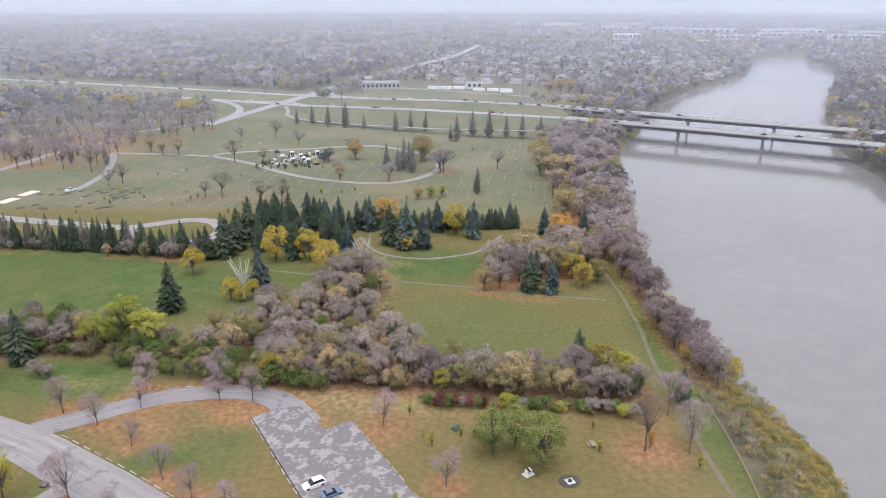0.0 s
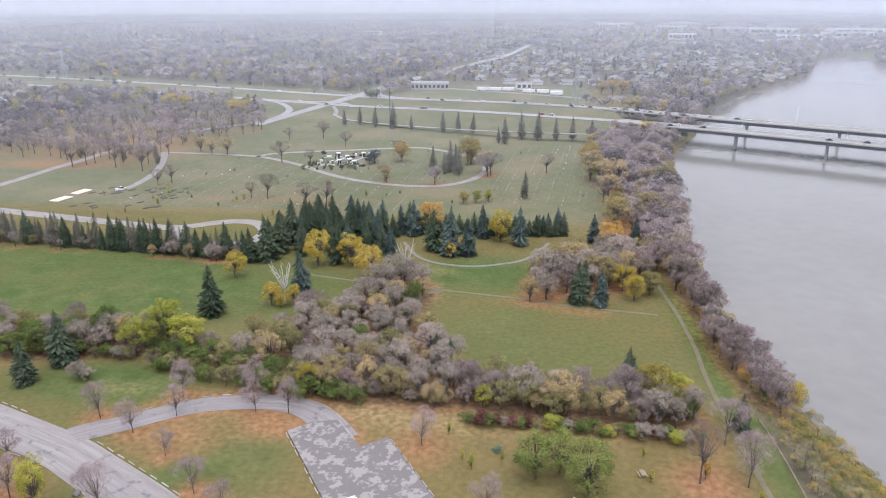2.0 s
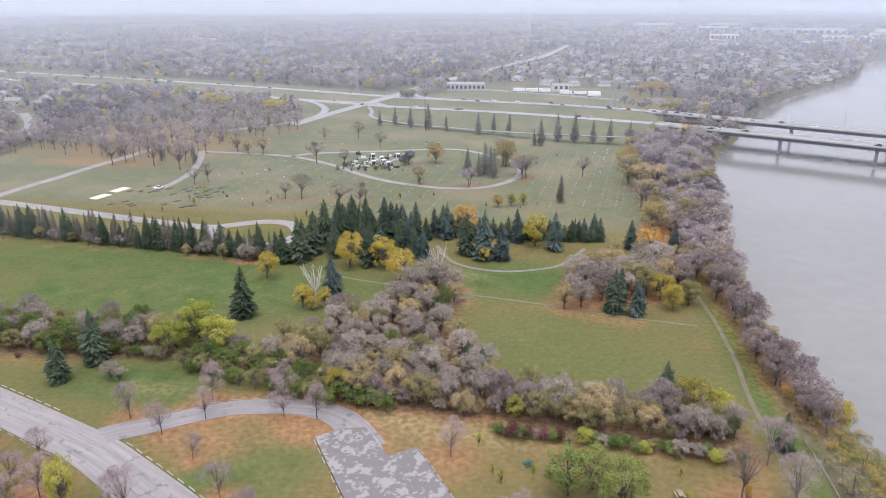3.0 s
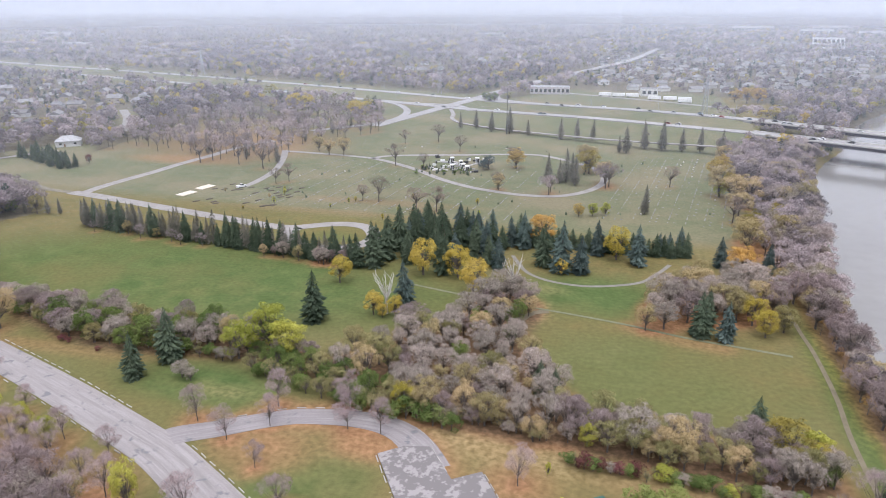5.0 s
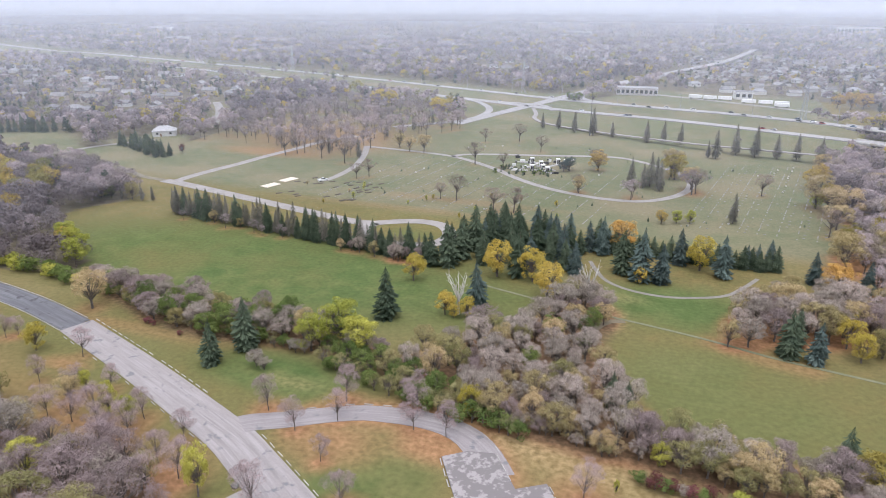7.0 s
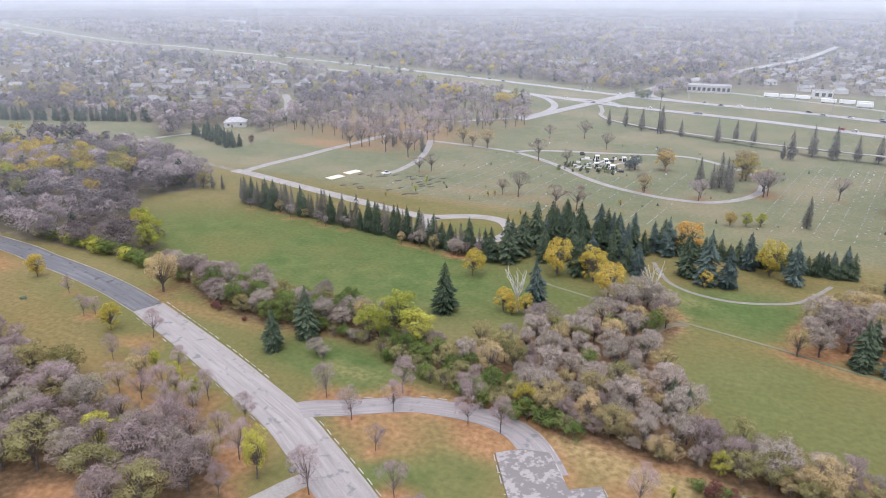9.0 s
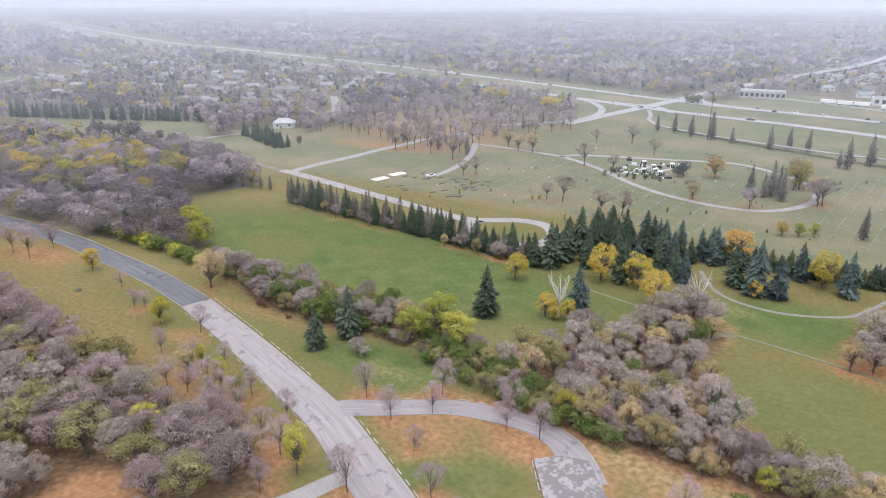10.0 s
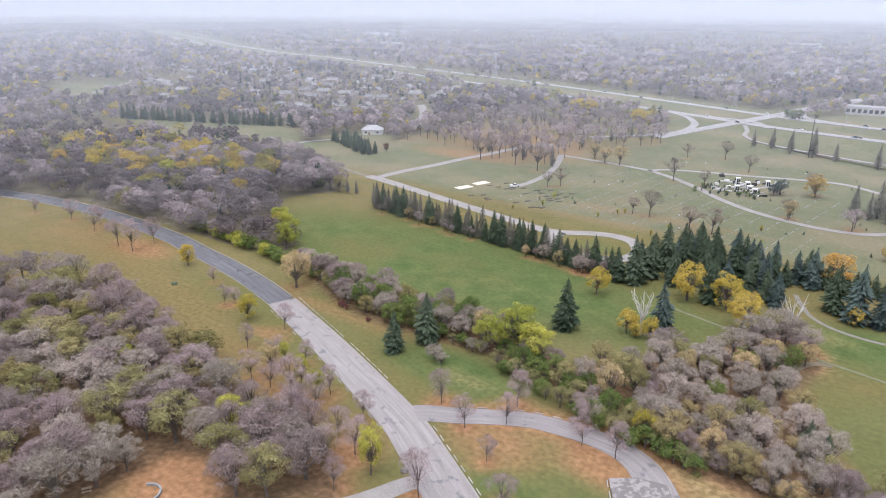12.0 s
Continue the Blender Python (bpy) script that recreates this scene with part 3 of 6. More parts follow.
# straw-coloured dry grass, cooler mown turf, rank growth on the bank
dry, turf = np.zeros(len(flat_x)), np.zeros(len(flat_x))
for cx, cy, rx, ry, k in ((-27, 145.5, 19, 5.5, 1.0), (-12, 141, 14, 6, 0.8), (-5, 146, 12, 4, 0.6), (-34, 207, 9, 6, 0.5), (-20, 214, 5, 8, 0.9), (15, 140, 30, 4, 0.5), (-110, 88, 8, 4, 0.9), (-88, 150, 8, 3, 0.4), (-20, 232, 10, 4, 0.3), (-120, 86, 16, 9, 0.35)):
    dry = np.maximum(dry, k * np.exp(-((((flat_x - cx) / rx) ** 2 + ((flat_y - cy) / ry) ** 2) ** 1.4)))
turf = np.clip((flat_y - 285 - 0.06 * (-flat_x)) / 14, 0, 1) * (flat_x < 100)
to_water = reach(BANK_WEST, flat_x, flat_y)
rank = np.clip(1.25 - to_water / 15, 0, 1) * np.clip((330 - flat_y) / 120, 0, 1)


def wild(x, y):
    """Where woods and suburbs stand, away from park, cemetery, river, roads."""
    park = [(-2500, -1500), (-560, 75), (-470, 128), (-388, 150), (-349, 176), (-302, 180), (-255, 179), (-225, 181), (-200, 184), (-205, 197), (-222, 206), (-242, 217), (-259, 229), (-263, 246), (-253, 262), (-252, 276),
            (-286, 290), (-330, 312), (-360, 322), (-400, 322), (-480, 312), (-585, 322), (-590, 332), (-436, 392), (-395, 372), (-372, 352), (-330, 375), (-320, 392), (-330, 500), (-300, 590), (-170, 600), (120, 540), (66, 480), (62, 150), (66, -1500)]
    ok = ~inside(park, x, y)
    ok &= ~(inside(RIVER, x, y) | (reach(RIVER, x, y, True) < 3))
    for line in (HIGHWAY_N, HIGHWAY_S):
        ok &= reach(smooth(line, 40), x, y) > 30
    ok &= reach(DECK_S, x, y) > 14
    ok &= reach(DECK_N, x, y) > 14
    ok &= reach(CROSS, x, y) > 15
    ok &= ~inside([(-200, 560), (-120, 560), (80, 480), (80, 640), (-100, 700), (-200, 720)], x, y)
    ok &= ~inside([(-800, 345), (-655, 372), (-752, 412), (-790, 490), (-870, 505), (-905, 440)], x, y)
    ok &= reach(STREET, x, y) > 9
    ok &= ~inside([(-376, 372), (-326, 348), (-322, 396), (-340, 412), (-362, 411)], x, y)
    ok &= ~inside([(-100, 700), (115, 620), (160, 680), (90, 770), (-60, 790)], x, y)
    return ok


far_floor = np.where(wild(flat_x, flat_y) | (reach(BANK_EAST, flat_x, flat_y) < 16) | ((to_water < 16) & (flat_y > 520)), 1.0, 0.0) * (1 - rank)

ground_mat = bpy.data.materials.new("lawn_and_leaf_litter")
ground_mat.use_nodes = True
gn, gl = ground_mat.node_tree.nodes, ground_mat.node_tree.links
g_bs, g_tc = gn["Principled BSDF"], gn.new("ShaderNodeTexCoord")
g_bs.inputs["Roughness"].default_value, g_bs.inputs["Specular IOR Level"].default_value = 0.95, 0.1


def g_noise(scale, detail=5):
    q = gn.new("ShaderNodeTexNoise")
    q.inputs["Scale"].default_value, q.inputs["Detail"].default_value = scale, detail
    gl.new(g_tc.outputs["Object"], q.inputs["Vector"])
    return q.outputs["Fac"]


def g_range(value, a, b):
    q = gn.new("ShaderNodeMapRange")
    q.inputs["From Min"].default_value, q.inputs["From Max"].default_value = a, b
    gl.new(value, q.inputs["Value"])
    return q.outputs[0]


def g_math(op, a, b):
    q = gn.new("ShaderNodeMath")
    q.operation = op
    for k, v in enumerate((a, b)):
        if isinstance(v, float):
            q.inputs[k].default_value = v
        else:
            gl.new(v, q.inputs[k])
    return q.outputs[0]


def g_mix(fac, a, b):
    q = gn.new("ShaderNodeMixRGB")
    for k, v in zip(("Fac", "Color1", "Color2"), (fac, a, b)):
        if isinstance(v, tuple):
            q.inputs[k].default_value = (*v, 1)
        else:
            gl.new(v, q.inputs[k])
    return q.outputs[0]


def g_attr(name):
    q = gn.new("ShaderNodeAttribute")
    q.attribute_name = name
    return q.outputs["Fac"]


n_big, n_mid, n_fine, n_tiny = g_noise(0.02, 8), g_noise(0.13, 8), g_noise(0.7, 8), g_noise(4.0, 6)
grass = g_mix(g_range(n_mid, 0.35, 0.65), (0.160, 0.123, 0.052), (0.118, 0.107, 0.043))
grass = g_mix(g_math("MULTIPLY", g_range(n_big, 0.45, 0.65), 0.4), grass, (0.185, 0.155, 0.078))
fresh = g_mix(g_range(n_mid, 0.3, 0.7), (0.060, 0.092, 0.029), (0.092, 0.122, 0.043))
grass = g_mix(g_math("MULTIPLY", g_attr("lush"), g_range(n_big, 0.2, 0.5)), grass, fresh)
mown = g_mix(g_range(n_mid, 0.32, 0.68), (0.140, 0.142, 0.090), (0.104, 0.124, 0.074))
mown = g_mix(g_range(n_big, 0.45, 0.66), mown, (0.180, 0.158, 0.106))
grass = g_mix(g_math("MULTIPLY", g_attr("turf"), 0.85), grass, mown)
grass = g_mix(g_math("MULTIPLY", g_attr("dry"), g_range(n_fine, 0.1, 0.55)), grass, g_mix(g_range(n_fine, 0.3, 0.7), (0.21, 0.155, 0.075), (0.31, 0.24, 0.125)))
grass = g_mix(g_math("MULTIPLY", g_attr("rank"), 0.9), grass, g_mix(g_range(n_fine, 0.35, 0.65), (0.085, 0.075, 0.022), (0.235, 0.185, 0.045)))
leaf = g_mix(g_range(n_fine, 0.3, 0.7), (0.235, 0.122, 0.062), (0.300, 0.168, 0.092))
spread = g_range(g_math("ADD", g_attr("litter"), g_math("MULTIPLY", g_math("SUBTRACT", n_mid, 0.5), 0.28)), 0.08, 0.85)
colour = g_mix(g_math("MULTIPLY", spread, g_range(n_fine, -1.6, 0.62)), grass, leaf)
colour = g_mix(g_math("MULTIPLY", g_attr("woods"), 0.85), colour, g_mix(g_range(n_fine, 0.3, 0.7), (0.080, 0.056, 0.034), (0.165, 0.108, 0.068)))
colour = g_mix(g_attr("far_woods"), colour, g_mix(g_range(n_mid, 0.3, 0.7), (0.075, 0.066, 0.048), (0.15, 0.13, 0.09)))
grain = g_math("ADD", g_math("MULTIPLY", n_fine, 0.5), g_math("MULTIPLY", n_tiny, 0.5))
dark = gn.new("ShaderNodeHueSaturation")
gl.new(g_math("ADD", g_math("MULTIPLY", grain, 1.3), 0.35), dark.inputs["Value"])
gl.new(colour, dark.inputs["Color"])
gl.new(dark.outputs[0], g_bs.inputs["Base Color"])
g_bp = gn.new("ShaderNodeBump")
g_bp.inputs["Strength"].default_value, g_bp.inputs["Distance"].default_value = 0.5, 0.25
gl.new(grain, g_bp.inputs["Height"])
gl.new(g_bp.outputs[0], g_bs.inputs["Normal"])

ground_me = bpy.data.meshes.new("ground")
nx, ny = len(gx), len(gy)
ground_me.vertices.add(nx * ny)
ground_me.vertices.foreach_set("co", np.stack([flat_x, flat_y, flat_z], 1).astype(np.float32).ravel())
idx = np.arange(nx * ny).reshape(ny, nx)
quads = np.stack([idx[:-1, :-1], idx[:-1, 1:], idx[1:, 1:], idx[1:, :-1]], -1).reshape(-1, 4)
ground_me.loops.add(quads.size)
ground_me.loops.foreach_set("vertex_index", quads.ravel().astype(np.int32))
ground_me.polygons.add(len(quads))
ground_me.polygons.foreach_set("loop_start", np.arange(0, quads.size, 4, dtype=np.int32))
ground_me.polygons.foreach_set("loop_total", np.full(len(quads), 4, dtype=np.int32))
ground_me.update(calc_edges=True)
for name, values in (("litter", litter), ("lush", lush), ("woods", floor_of_woods), ("far_woods", far_floor), ("dry", dry), ("turf", turf), ("rank", rank)):
    at = ground_me.attributes.new(name, "FLOAT", "POINT")
    at.data.foreach_set("value", values.astype(np.float32))
ground_me.polygons.foreach_set("use_smooth", np.ones(len(quads), dtype=bool))
ground_me.materials.append(ground_mat)
tagged(new("ground", ground_me), "flat autumn lawn with scattered fallen leaves and river banks", "ground", kind="structure")

water_mat = material("river_water", (0.172, 0.165, 0.157), (0.195, 0.187, 0.178), 0.02, rough=0.12, bump=0.0, spec=0.5)
wm = water_mat.node_tree
w_noise, w_tc, w_bump = wm.nodes.new("ShaderNodeTexNoise"), wm.nodes.new("ShaderNodeTexCoord"), wm.nodes.new("ShaderNodeBump")
w_noise.inputs["Scale"].default_value, w_noise.inputs["Detail"].default_value = 0.35, 6
w_bump.inputs["Strength"].default_value, w_bump.inputs["Distance"].default_value = 0.04, 0.3
wm.links.new(w_tc.outputs["Object"], w_noise.inputs["Vector"])
wm.links.new(w_noise.outputs["Fac"], w_bump.inputs["Height"])
wm.links.new(w_bump.outputs[0], wm.nodes["Principled BSDF"].inputs["Normal"])
tagged(new("water", mesh_of("water", [(40, -1000, WATER), (330, -1000, WATER), (900, 1400, WATER), (440, 1400, WATER), (90, 500, WATER), (40, 300, WATER)], [(0, 1, 2, 3, 4, 5)], water_mat)),
       "broad calm grey-brown river under overcast sky", "river", kind="structure")

# pale translucent sheets ringed one behind the other, added to imitate haze


def haze_sheet_mat(most, full):
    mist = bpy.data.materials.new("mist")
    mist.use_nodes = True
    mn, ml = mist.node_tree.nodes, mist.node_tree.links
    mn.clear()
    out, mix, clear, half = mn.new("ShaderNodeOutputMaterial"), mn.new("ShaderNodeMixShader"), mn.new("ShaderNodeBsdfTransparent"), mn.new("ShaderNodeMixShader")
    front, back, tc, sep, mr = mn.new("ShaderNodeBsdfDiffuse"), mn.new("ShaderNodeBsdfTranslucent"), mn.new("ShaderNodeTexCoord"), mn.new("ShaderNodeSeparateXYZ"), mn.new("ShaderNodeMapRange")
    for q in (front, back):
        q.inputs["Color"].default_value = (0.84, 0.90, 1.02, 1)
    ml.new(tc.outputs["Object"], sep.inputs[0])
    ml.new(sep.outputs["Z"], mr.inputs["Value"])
    # opacity grows with height, so farther ground looks hazier through the sheet
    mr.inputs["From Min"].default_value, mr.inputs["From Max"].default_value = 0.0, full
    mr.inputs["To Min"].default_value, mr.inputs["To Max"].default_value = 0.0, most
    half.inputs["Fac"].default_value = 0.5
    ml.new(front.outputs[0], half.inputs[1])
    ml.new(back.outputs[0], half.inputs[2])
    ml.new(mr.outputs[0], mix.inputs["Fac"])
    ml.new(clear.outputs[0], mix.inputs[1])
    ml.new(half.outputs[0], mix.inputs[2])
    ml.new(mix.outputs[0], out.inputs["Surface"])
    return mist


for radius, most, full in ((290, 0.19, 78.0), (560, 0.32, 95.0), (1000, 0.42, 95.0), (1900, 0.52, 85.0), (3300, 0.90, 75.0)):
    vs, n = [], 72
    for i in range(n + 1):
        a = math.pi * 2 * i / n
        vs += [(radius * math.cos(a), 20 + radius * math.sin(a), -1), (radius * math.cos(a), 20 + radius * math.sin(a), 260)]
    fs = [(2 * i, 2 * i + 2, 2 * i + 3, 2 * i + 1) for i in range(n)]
    tagged(new("mist_veil", mesh_of("mist_veil", vs, fs, haze_sheet_mat(most, full))), "pale translucent sheet added to imitate distance haze", "mist", kind="structure")

# ---------------------------------------------------------------- roads


def ribbon(name, line, width, mat, label, lift=0.05, height=None, closed=False, category="road", thick=0.5):
    p = smooth(line) if len(line) > 2 else np.array(line, float)
    d = np.gradient(p, axis=0)
    d /= np.linalg.norm(d, axis=1)[:, None] + 1e-9
    side = np.stack([d[:, 1], -d[:, 0]], 1)
    w = np.broadcast_to(np.asarray(width if np.ndim(width) == 0 else np.interp(np.linspace(0, 1, len(p)), np.linspace(0, 1, len(width)), width)), (len(p),))
    a, b = p - side * w[:, None] / 2, p + side * w[:, None] / 2
    z = (land(p[:, 0], p[:, 1]) if height is None else height(p[:, 0])) + lift
    vs, fs = [], []
    for k in range(len(p)):
        vs += [(*a[k], z[k]), (*b[k], z[k]), (*a[k], z[k] - thick), (*b[k], z[k] - thick)]
    for k in range(len(p) - 1):
        i = 4 * k
        fs += [(i, i + 1, i + 5, i + 4), (i + 2, i, i + 4, i + 6), (i + 1, i + 3, i + 7, i + 5)]
    me = mesh_of(name, vs, fs, mat)
    run = np.r_[0, np.cumsum(np.linalg.norm(np.diff(p, axis=0), axis=1))]
    uv = me.uv_layers.new(name="along")
    at = np.empty(len(me.loops), dtype=np.int32)
    me.loops.foreach_get("vertex_index", at)
    uv.data.foreach_set("uv", np.stack([(at % 2) * w[at // 4], run[at // 4]], 1).astype(np.float32).ravel())
    return tagged(new(name, me), label, category, kind="structure")


def streaked(name, low, mid, high, crack=(0.15, 0.145, 0.155)):
    """Worn asphalt: streaks along the lane, patches, and cracks."""
    m = bpy.data.materials.new(name)
    m.use_nodes = True
    n, l = m.node_tree.nodes, m.node_tree.links
    tc = n.new("ShaderNodeTexCoord")

    def tex(source, scale, stretch, detail=6):
        mp, q = n.new("ShaderNodeMapping"), n.new("ShaderNodeTexNoise")
        mp.inputs["Scale"].default_value = stretch
        q.inputs["Scale"].default_value, q.inputs["Detail"].default_value = scale, detail
        l.new(tc.outputs[source], mp.inputs["Vector"])
        l.new(mp.outputs[0], q.inputs["Vector"])
        return q.outputs["Fac"]

    def band(value, a, b):
        q = n.new("ShaderNodeMapRange")
        q.inputs["From Min"].default_value, q.inputs["From Max"].default_value = a, b
        l.new(value, q.inputs["Value"])
        return q.outputs[0]

    def mixed(fac, a, b):
        q = n.new("ShaderNodeMixRGB")
        for key, v in zip(("Fac", "Color1", "Color2"), (fac, a, b)):
            if isinstance(v, tuple):
                q.inputs[key].default_value = (*v, 1)
            else:
                l.new(v, q.inputs[key])
        return q.outputs[0]

    col = mixed(band(tex("UV", 1.0, (0.75, 0.035, 1)), 0.30, 0.75), low, high)
    col = mixed(band(tex("Object", 0.10, (1, 1, 1)), 0.35, 0.65), col, mid)
    col = mixed(band(tex("UV", 1.0, (2.2, 0.09, 1)), 0.50, 0.85), col, high)
    col = mixed(band(tex("Object", 0.35, (1, 1, 1), 9), 0.60, 0.66), col, crack)
    grit = n.new("ShaderNodeHueSaturation")
    mr = n.new("ShaderNodeMapRange")
    mr.inputs["To Min"].default_value, mr.inputs["To Max"].default_value = 0.75, 1.25
    l.new(tex("Object", 3.0, (1, 1, 1)), mr.inputs["Value"])
    l.new(mr.outputs[0], grit.inputs["Value"])
    l.new(col, grit.inputs["Color"])
    bs = n["Principled BSDF"]
    l.new(grit.outputs[0], bs.inputs["Base Color"])
    bs.inputs["Roughness"].default_value = 0.8
    return m


asphalt_old = streaked("asphalt_worn", (0.180, 0.162, 0.161), (0.232, 0.210, 0.208), (0.318, 0.292, 0.290))
asphalt_side = streaked("asphalt_side", (0.166, 0.148, 0.151), (0.216, 0.195, 0.198), (0.302, 0.277, 0.280))
asphalt_new = streaked("asphalt_dark", (0.060, 0.060, 0.070), (0.085, 0.085, 0.096), (0.155, 0.155, 0.168), (0.05, 0.05, 0.055))

ribbon("road", MAIN_FAR, 8.5, asphalt_new, "dark asphalt park road winding through trees", 0.05)
ribbon("road", MAIN_NEAR, (9.5, 10, 10.3, 10.5, 10.5, 10.5, 10.5), asphalt_old, "worn pale grey asphalt park road", 0.06)
ribbon("road", SIDE, (7.0, 6.6, 6.2, 6.2, 6.4, 7.2, 8.5), asphalt_side, "worn asphalt loop road to the car park", 0.07)
ribbon("road", DRIVE, (3.5, 4.5, 4.5, 5), gravel, "pale concrete drive", 0.05)
ribbon("footpath", TRAIL, 1.2, material("trodden_earth", (0.125, 0.104, 0.070), (0.185, 0.158, 0.108), 0.3), "narrow dirt trail along the river bank", 0.05, category="path")
ribbon("footpath", CURVE, 1.5, path_grit := material("grey_grit", (0.150, 0.140, 0.125), (0.225, 0.210, 0.190), 0.3, fine=8),  "curved pale gravel path across the lawn", 0.05, category="path")
ribbon("footpath", [(-15, 215), (-19.5, 213), (-22.5, 207), (-23.5, 199), (-24, 190)], 2.4, MATS["trodden_earth"], "worn bare earth path curving along the trees", 0.055, category="path")
ribbon("road", CEM_A, 6.5, gravel, "pale gravel cemetery road", 0.05)
ribbon("road", CEM_LOOP, 6.0, gravel, "pale gravel turning loop round a lawn island", 0.06)
ribbon("road", CEM_TRACK, 4.0, dirt, "dark dirt track", 0.05)
ribbon("road", CEM_B, 5.5, gravel, "pale gravel cemetery road", 0.04)
ribbon("road", CEM_C, 4.0, gravel, "pale gravel cemetery road", 0.05)
ribbon("road", CEM_D, 3.9, gravel, "pale gravel cemetery loop road", 0.06)
ribbon("footpath", [(-366, 331), (-367.6, 351), (-356, 374), (-346, 388)], 4.0, gravel, "pale gravel path", 0.05, category="path")
ribbon("footpath", [(-760, 406), (-800, 452), (-834, 499)], 3.5, gravel, "pale gravel path across a far field", 0.05, category="path")
ribbon("road", HIGHWAY_N, 10.5, concrete_road := material("concrete_road", (0.235, 0.228, 0.226), (0.315, 0.305, 0.303), 0.05, fine=10), "pale concrete highway carriageway", 0.1, rise, thick=0.8)
ribbon("road", HIGHWAY_S, 10.5, concrete_road, "pale concrete highway carriageway", 0.1, rise, thick=0.8)
ribbon("road", CROSS, (9, 12, 16, 13, 11, 10, 9), concrete_road, "pale concrete road crossing the highway", 0.14, rise, thick=0.8)
ribbon("road", STREET, 7.0, gravel, "pale concrete street of the suburb", 0.05)
ribbon("road", RAMP, 3.4, gravel, "pale service road along the highway", 0.08, rise)
ribbon("road", [(-215, 655), (-190, 630), (-172, 590), (-176, 540), (-215, 490)], 6, concrete_road, "pale curved slip road", 0.12, rise)
ribbon("road", [(-120, 612), (-140, 640), (-185, 648), (-230, 664)], 6, concrete_road, "pale curved slip road", 0.13, rise)
ribbon("road", [(-60, 655), (-105, 685), (-120, 725)], 8, concrete_road, "pale curved slip road", 0.13, rise)

lot_mat = material("patched_asphalt", (0.160, 0.146, 0.146), (0.268, 0.248, 0.246), 0.34, fine=3.0, bump=0.15, ramp=(0.50, 0.56))
bm = bmesh.new()
face = bm.faces.new([bm.verts.new((x, y, 0.055)) for x, y in LOT])
bmesh.ops.recalc_face_normals(bm, faces=[face])
bmesh.ops.solidify(bm, geom=[face], thickness=0.3)
lot_me = bpy.data.meshes.new("car_park")
bm.to_mesh(lot_me)
bm.free()
lot_me.materials.append(lot_mat)
tagged(new("car_park", lot_me), "patched and stained grey asphalt car park", "car park", kind="structure").location.z = 0.04

# ---------------------------------------------------------------- trees


def unit(v):
    return v / (np.linalg.norm(v, axis=-1, keepdims=True) + 1e-9)


def puffs(g, n, low, top, wide, small=0.10, large=0.165):
    """Centres and radii of the round clumps that make up a crown."""
    d = unit(g.normal(0, 1, (n, 3)) + np.array([0, 0, 0.35]))
    rad = g.uniform(small, large, n)
    k = g.uniform(0.35, 1.0, (n, 1)) ** 0.5
    room = np.stack([wide - rad * 0.7, wide - rad * 0.7, (top - low) / 2 - rad * 0.8], 1)
    return d * room * k * g.uniform(0.88, 1.1, (n, 1)) + np.array([0, 0, (low + top) / 2]), rad


def clothe(g, centres, rad, n, length, width, stray=0.0, flat=0.85, rough=0.32):
    """n small leaves or twigs, as triangles that lie on the skins of the clumps; stray: the share that stands out from them."""
    pick_of = g.choice(len(rad), n, p=rad**2 / (rad**2).sum())
    outward = unit(centres - np.array([0, 0, 0.35]))[pick_of]
    d = unit(g.normal(0, 1, (n, 3)) + 0.55 * outward + np.array([0, 0, 0.25]))
    o = centres[pick_of] + d * (rad[pick_of] * g.uniform(0.55, 1.06, n) ** 0.6)[:, None] * np.array([1, 1, flat])
    facing = unit(d + g.normal(0, rough, (n, 3)))
    along = unit(np.cross(facing, g.normal(0, 1, (n, 3))))
    out = g.uniform(0, 1, n) < stray
    along = np.where(out[:, None], unit(d + g.normal(0, 0.3, d.shape) + np.array([0, 0, 0.3])), along)
    across = unit(np.cross(facing, along))
    ln = g.uniform(*length, (n, 1)) * np.where(out, 1.25, 1.0)[:, None]
    wd = g.uniform(*width, (n, 1)) * np.where(out, 0.45, 1.0)[:, None]
    tris = np.stack([o - across * wd - along * ln * 0.35, o + across * wd - along * ln * 0.35, o + along * ln * 0.65], 1)
    tris[..., 2] = np.clip(tris[..., 2], 0.015, 1.02)
    return tris


def limbs(r, centres, stem=0.026, fork=0.17, thick=1.0):
    """A tapered trunk, and limbs that reach into the clumps."""
    vs, fs = [], []
    tube(vs, fs, (0, 0, -0.02), (0.01, 0, fork), stem, stem * 0.8, 6)
    tube(vs, fs, (0.01, 0, fork), (0, 0.01, 0.58), stem * 0.8, stem * 0.3, 5)
    for c in centres:
        c = Vector(c)
        z = min(c.z - 0.05, r.uniform(fork, fork + 0.22)) if c.z > fork + 0.06 else fork * 0.5
        p = Vector((0, 0, max(0.02, z)))
        q = p.lerp(c, 0.55) + Vector((r.uniform(-0.02, 0.02), r.uniform(-0.02, 0.02), -0.02))
        tube(vs, fs, p, q, 0.010 * thick, 0.006 * thick, 4)
        tube(vs, fs, q, c, 0.006 * thick, 0.002, 3)
    return vs, fs


def bare_parts(seed, n_twigs=3000, fine=1.0, n_puffs=38, slim=0.41):
    """A bare tree 1 high and about 0.8 broad: trunk, limbs and round clumps of fine twigs."""
    g = np.random.default_rng(seed)
    c, rad = puffs(g, n_puffs, 0.22, 1.0, slim, 0.07, 0.14)
    return limbs(random.Random(seed), c), clothe(g, c, rad, n_twigs, (0.035 * fine, 0.09 * fine), (0.003 * fine, 0.0075 * fine), 0.42)


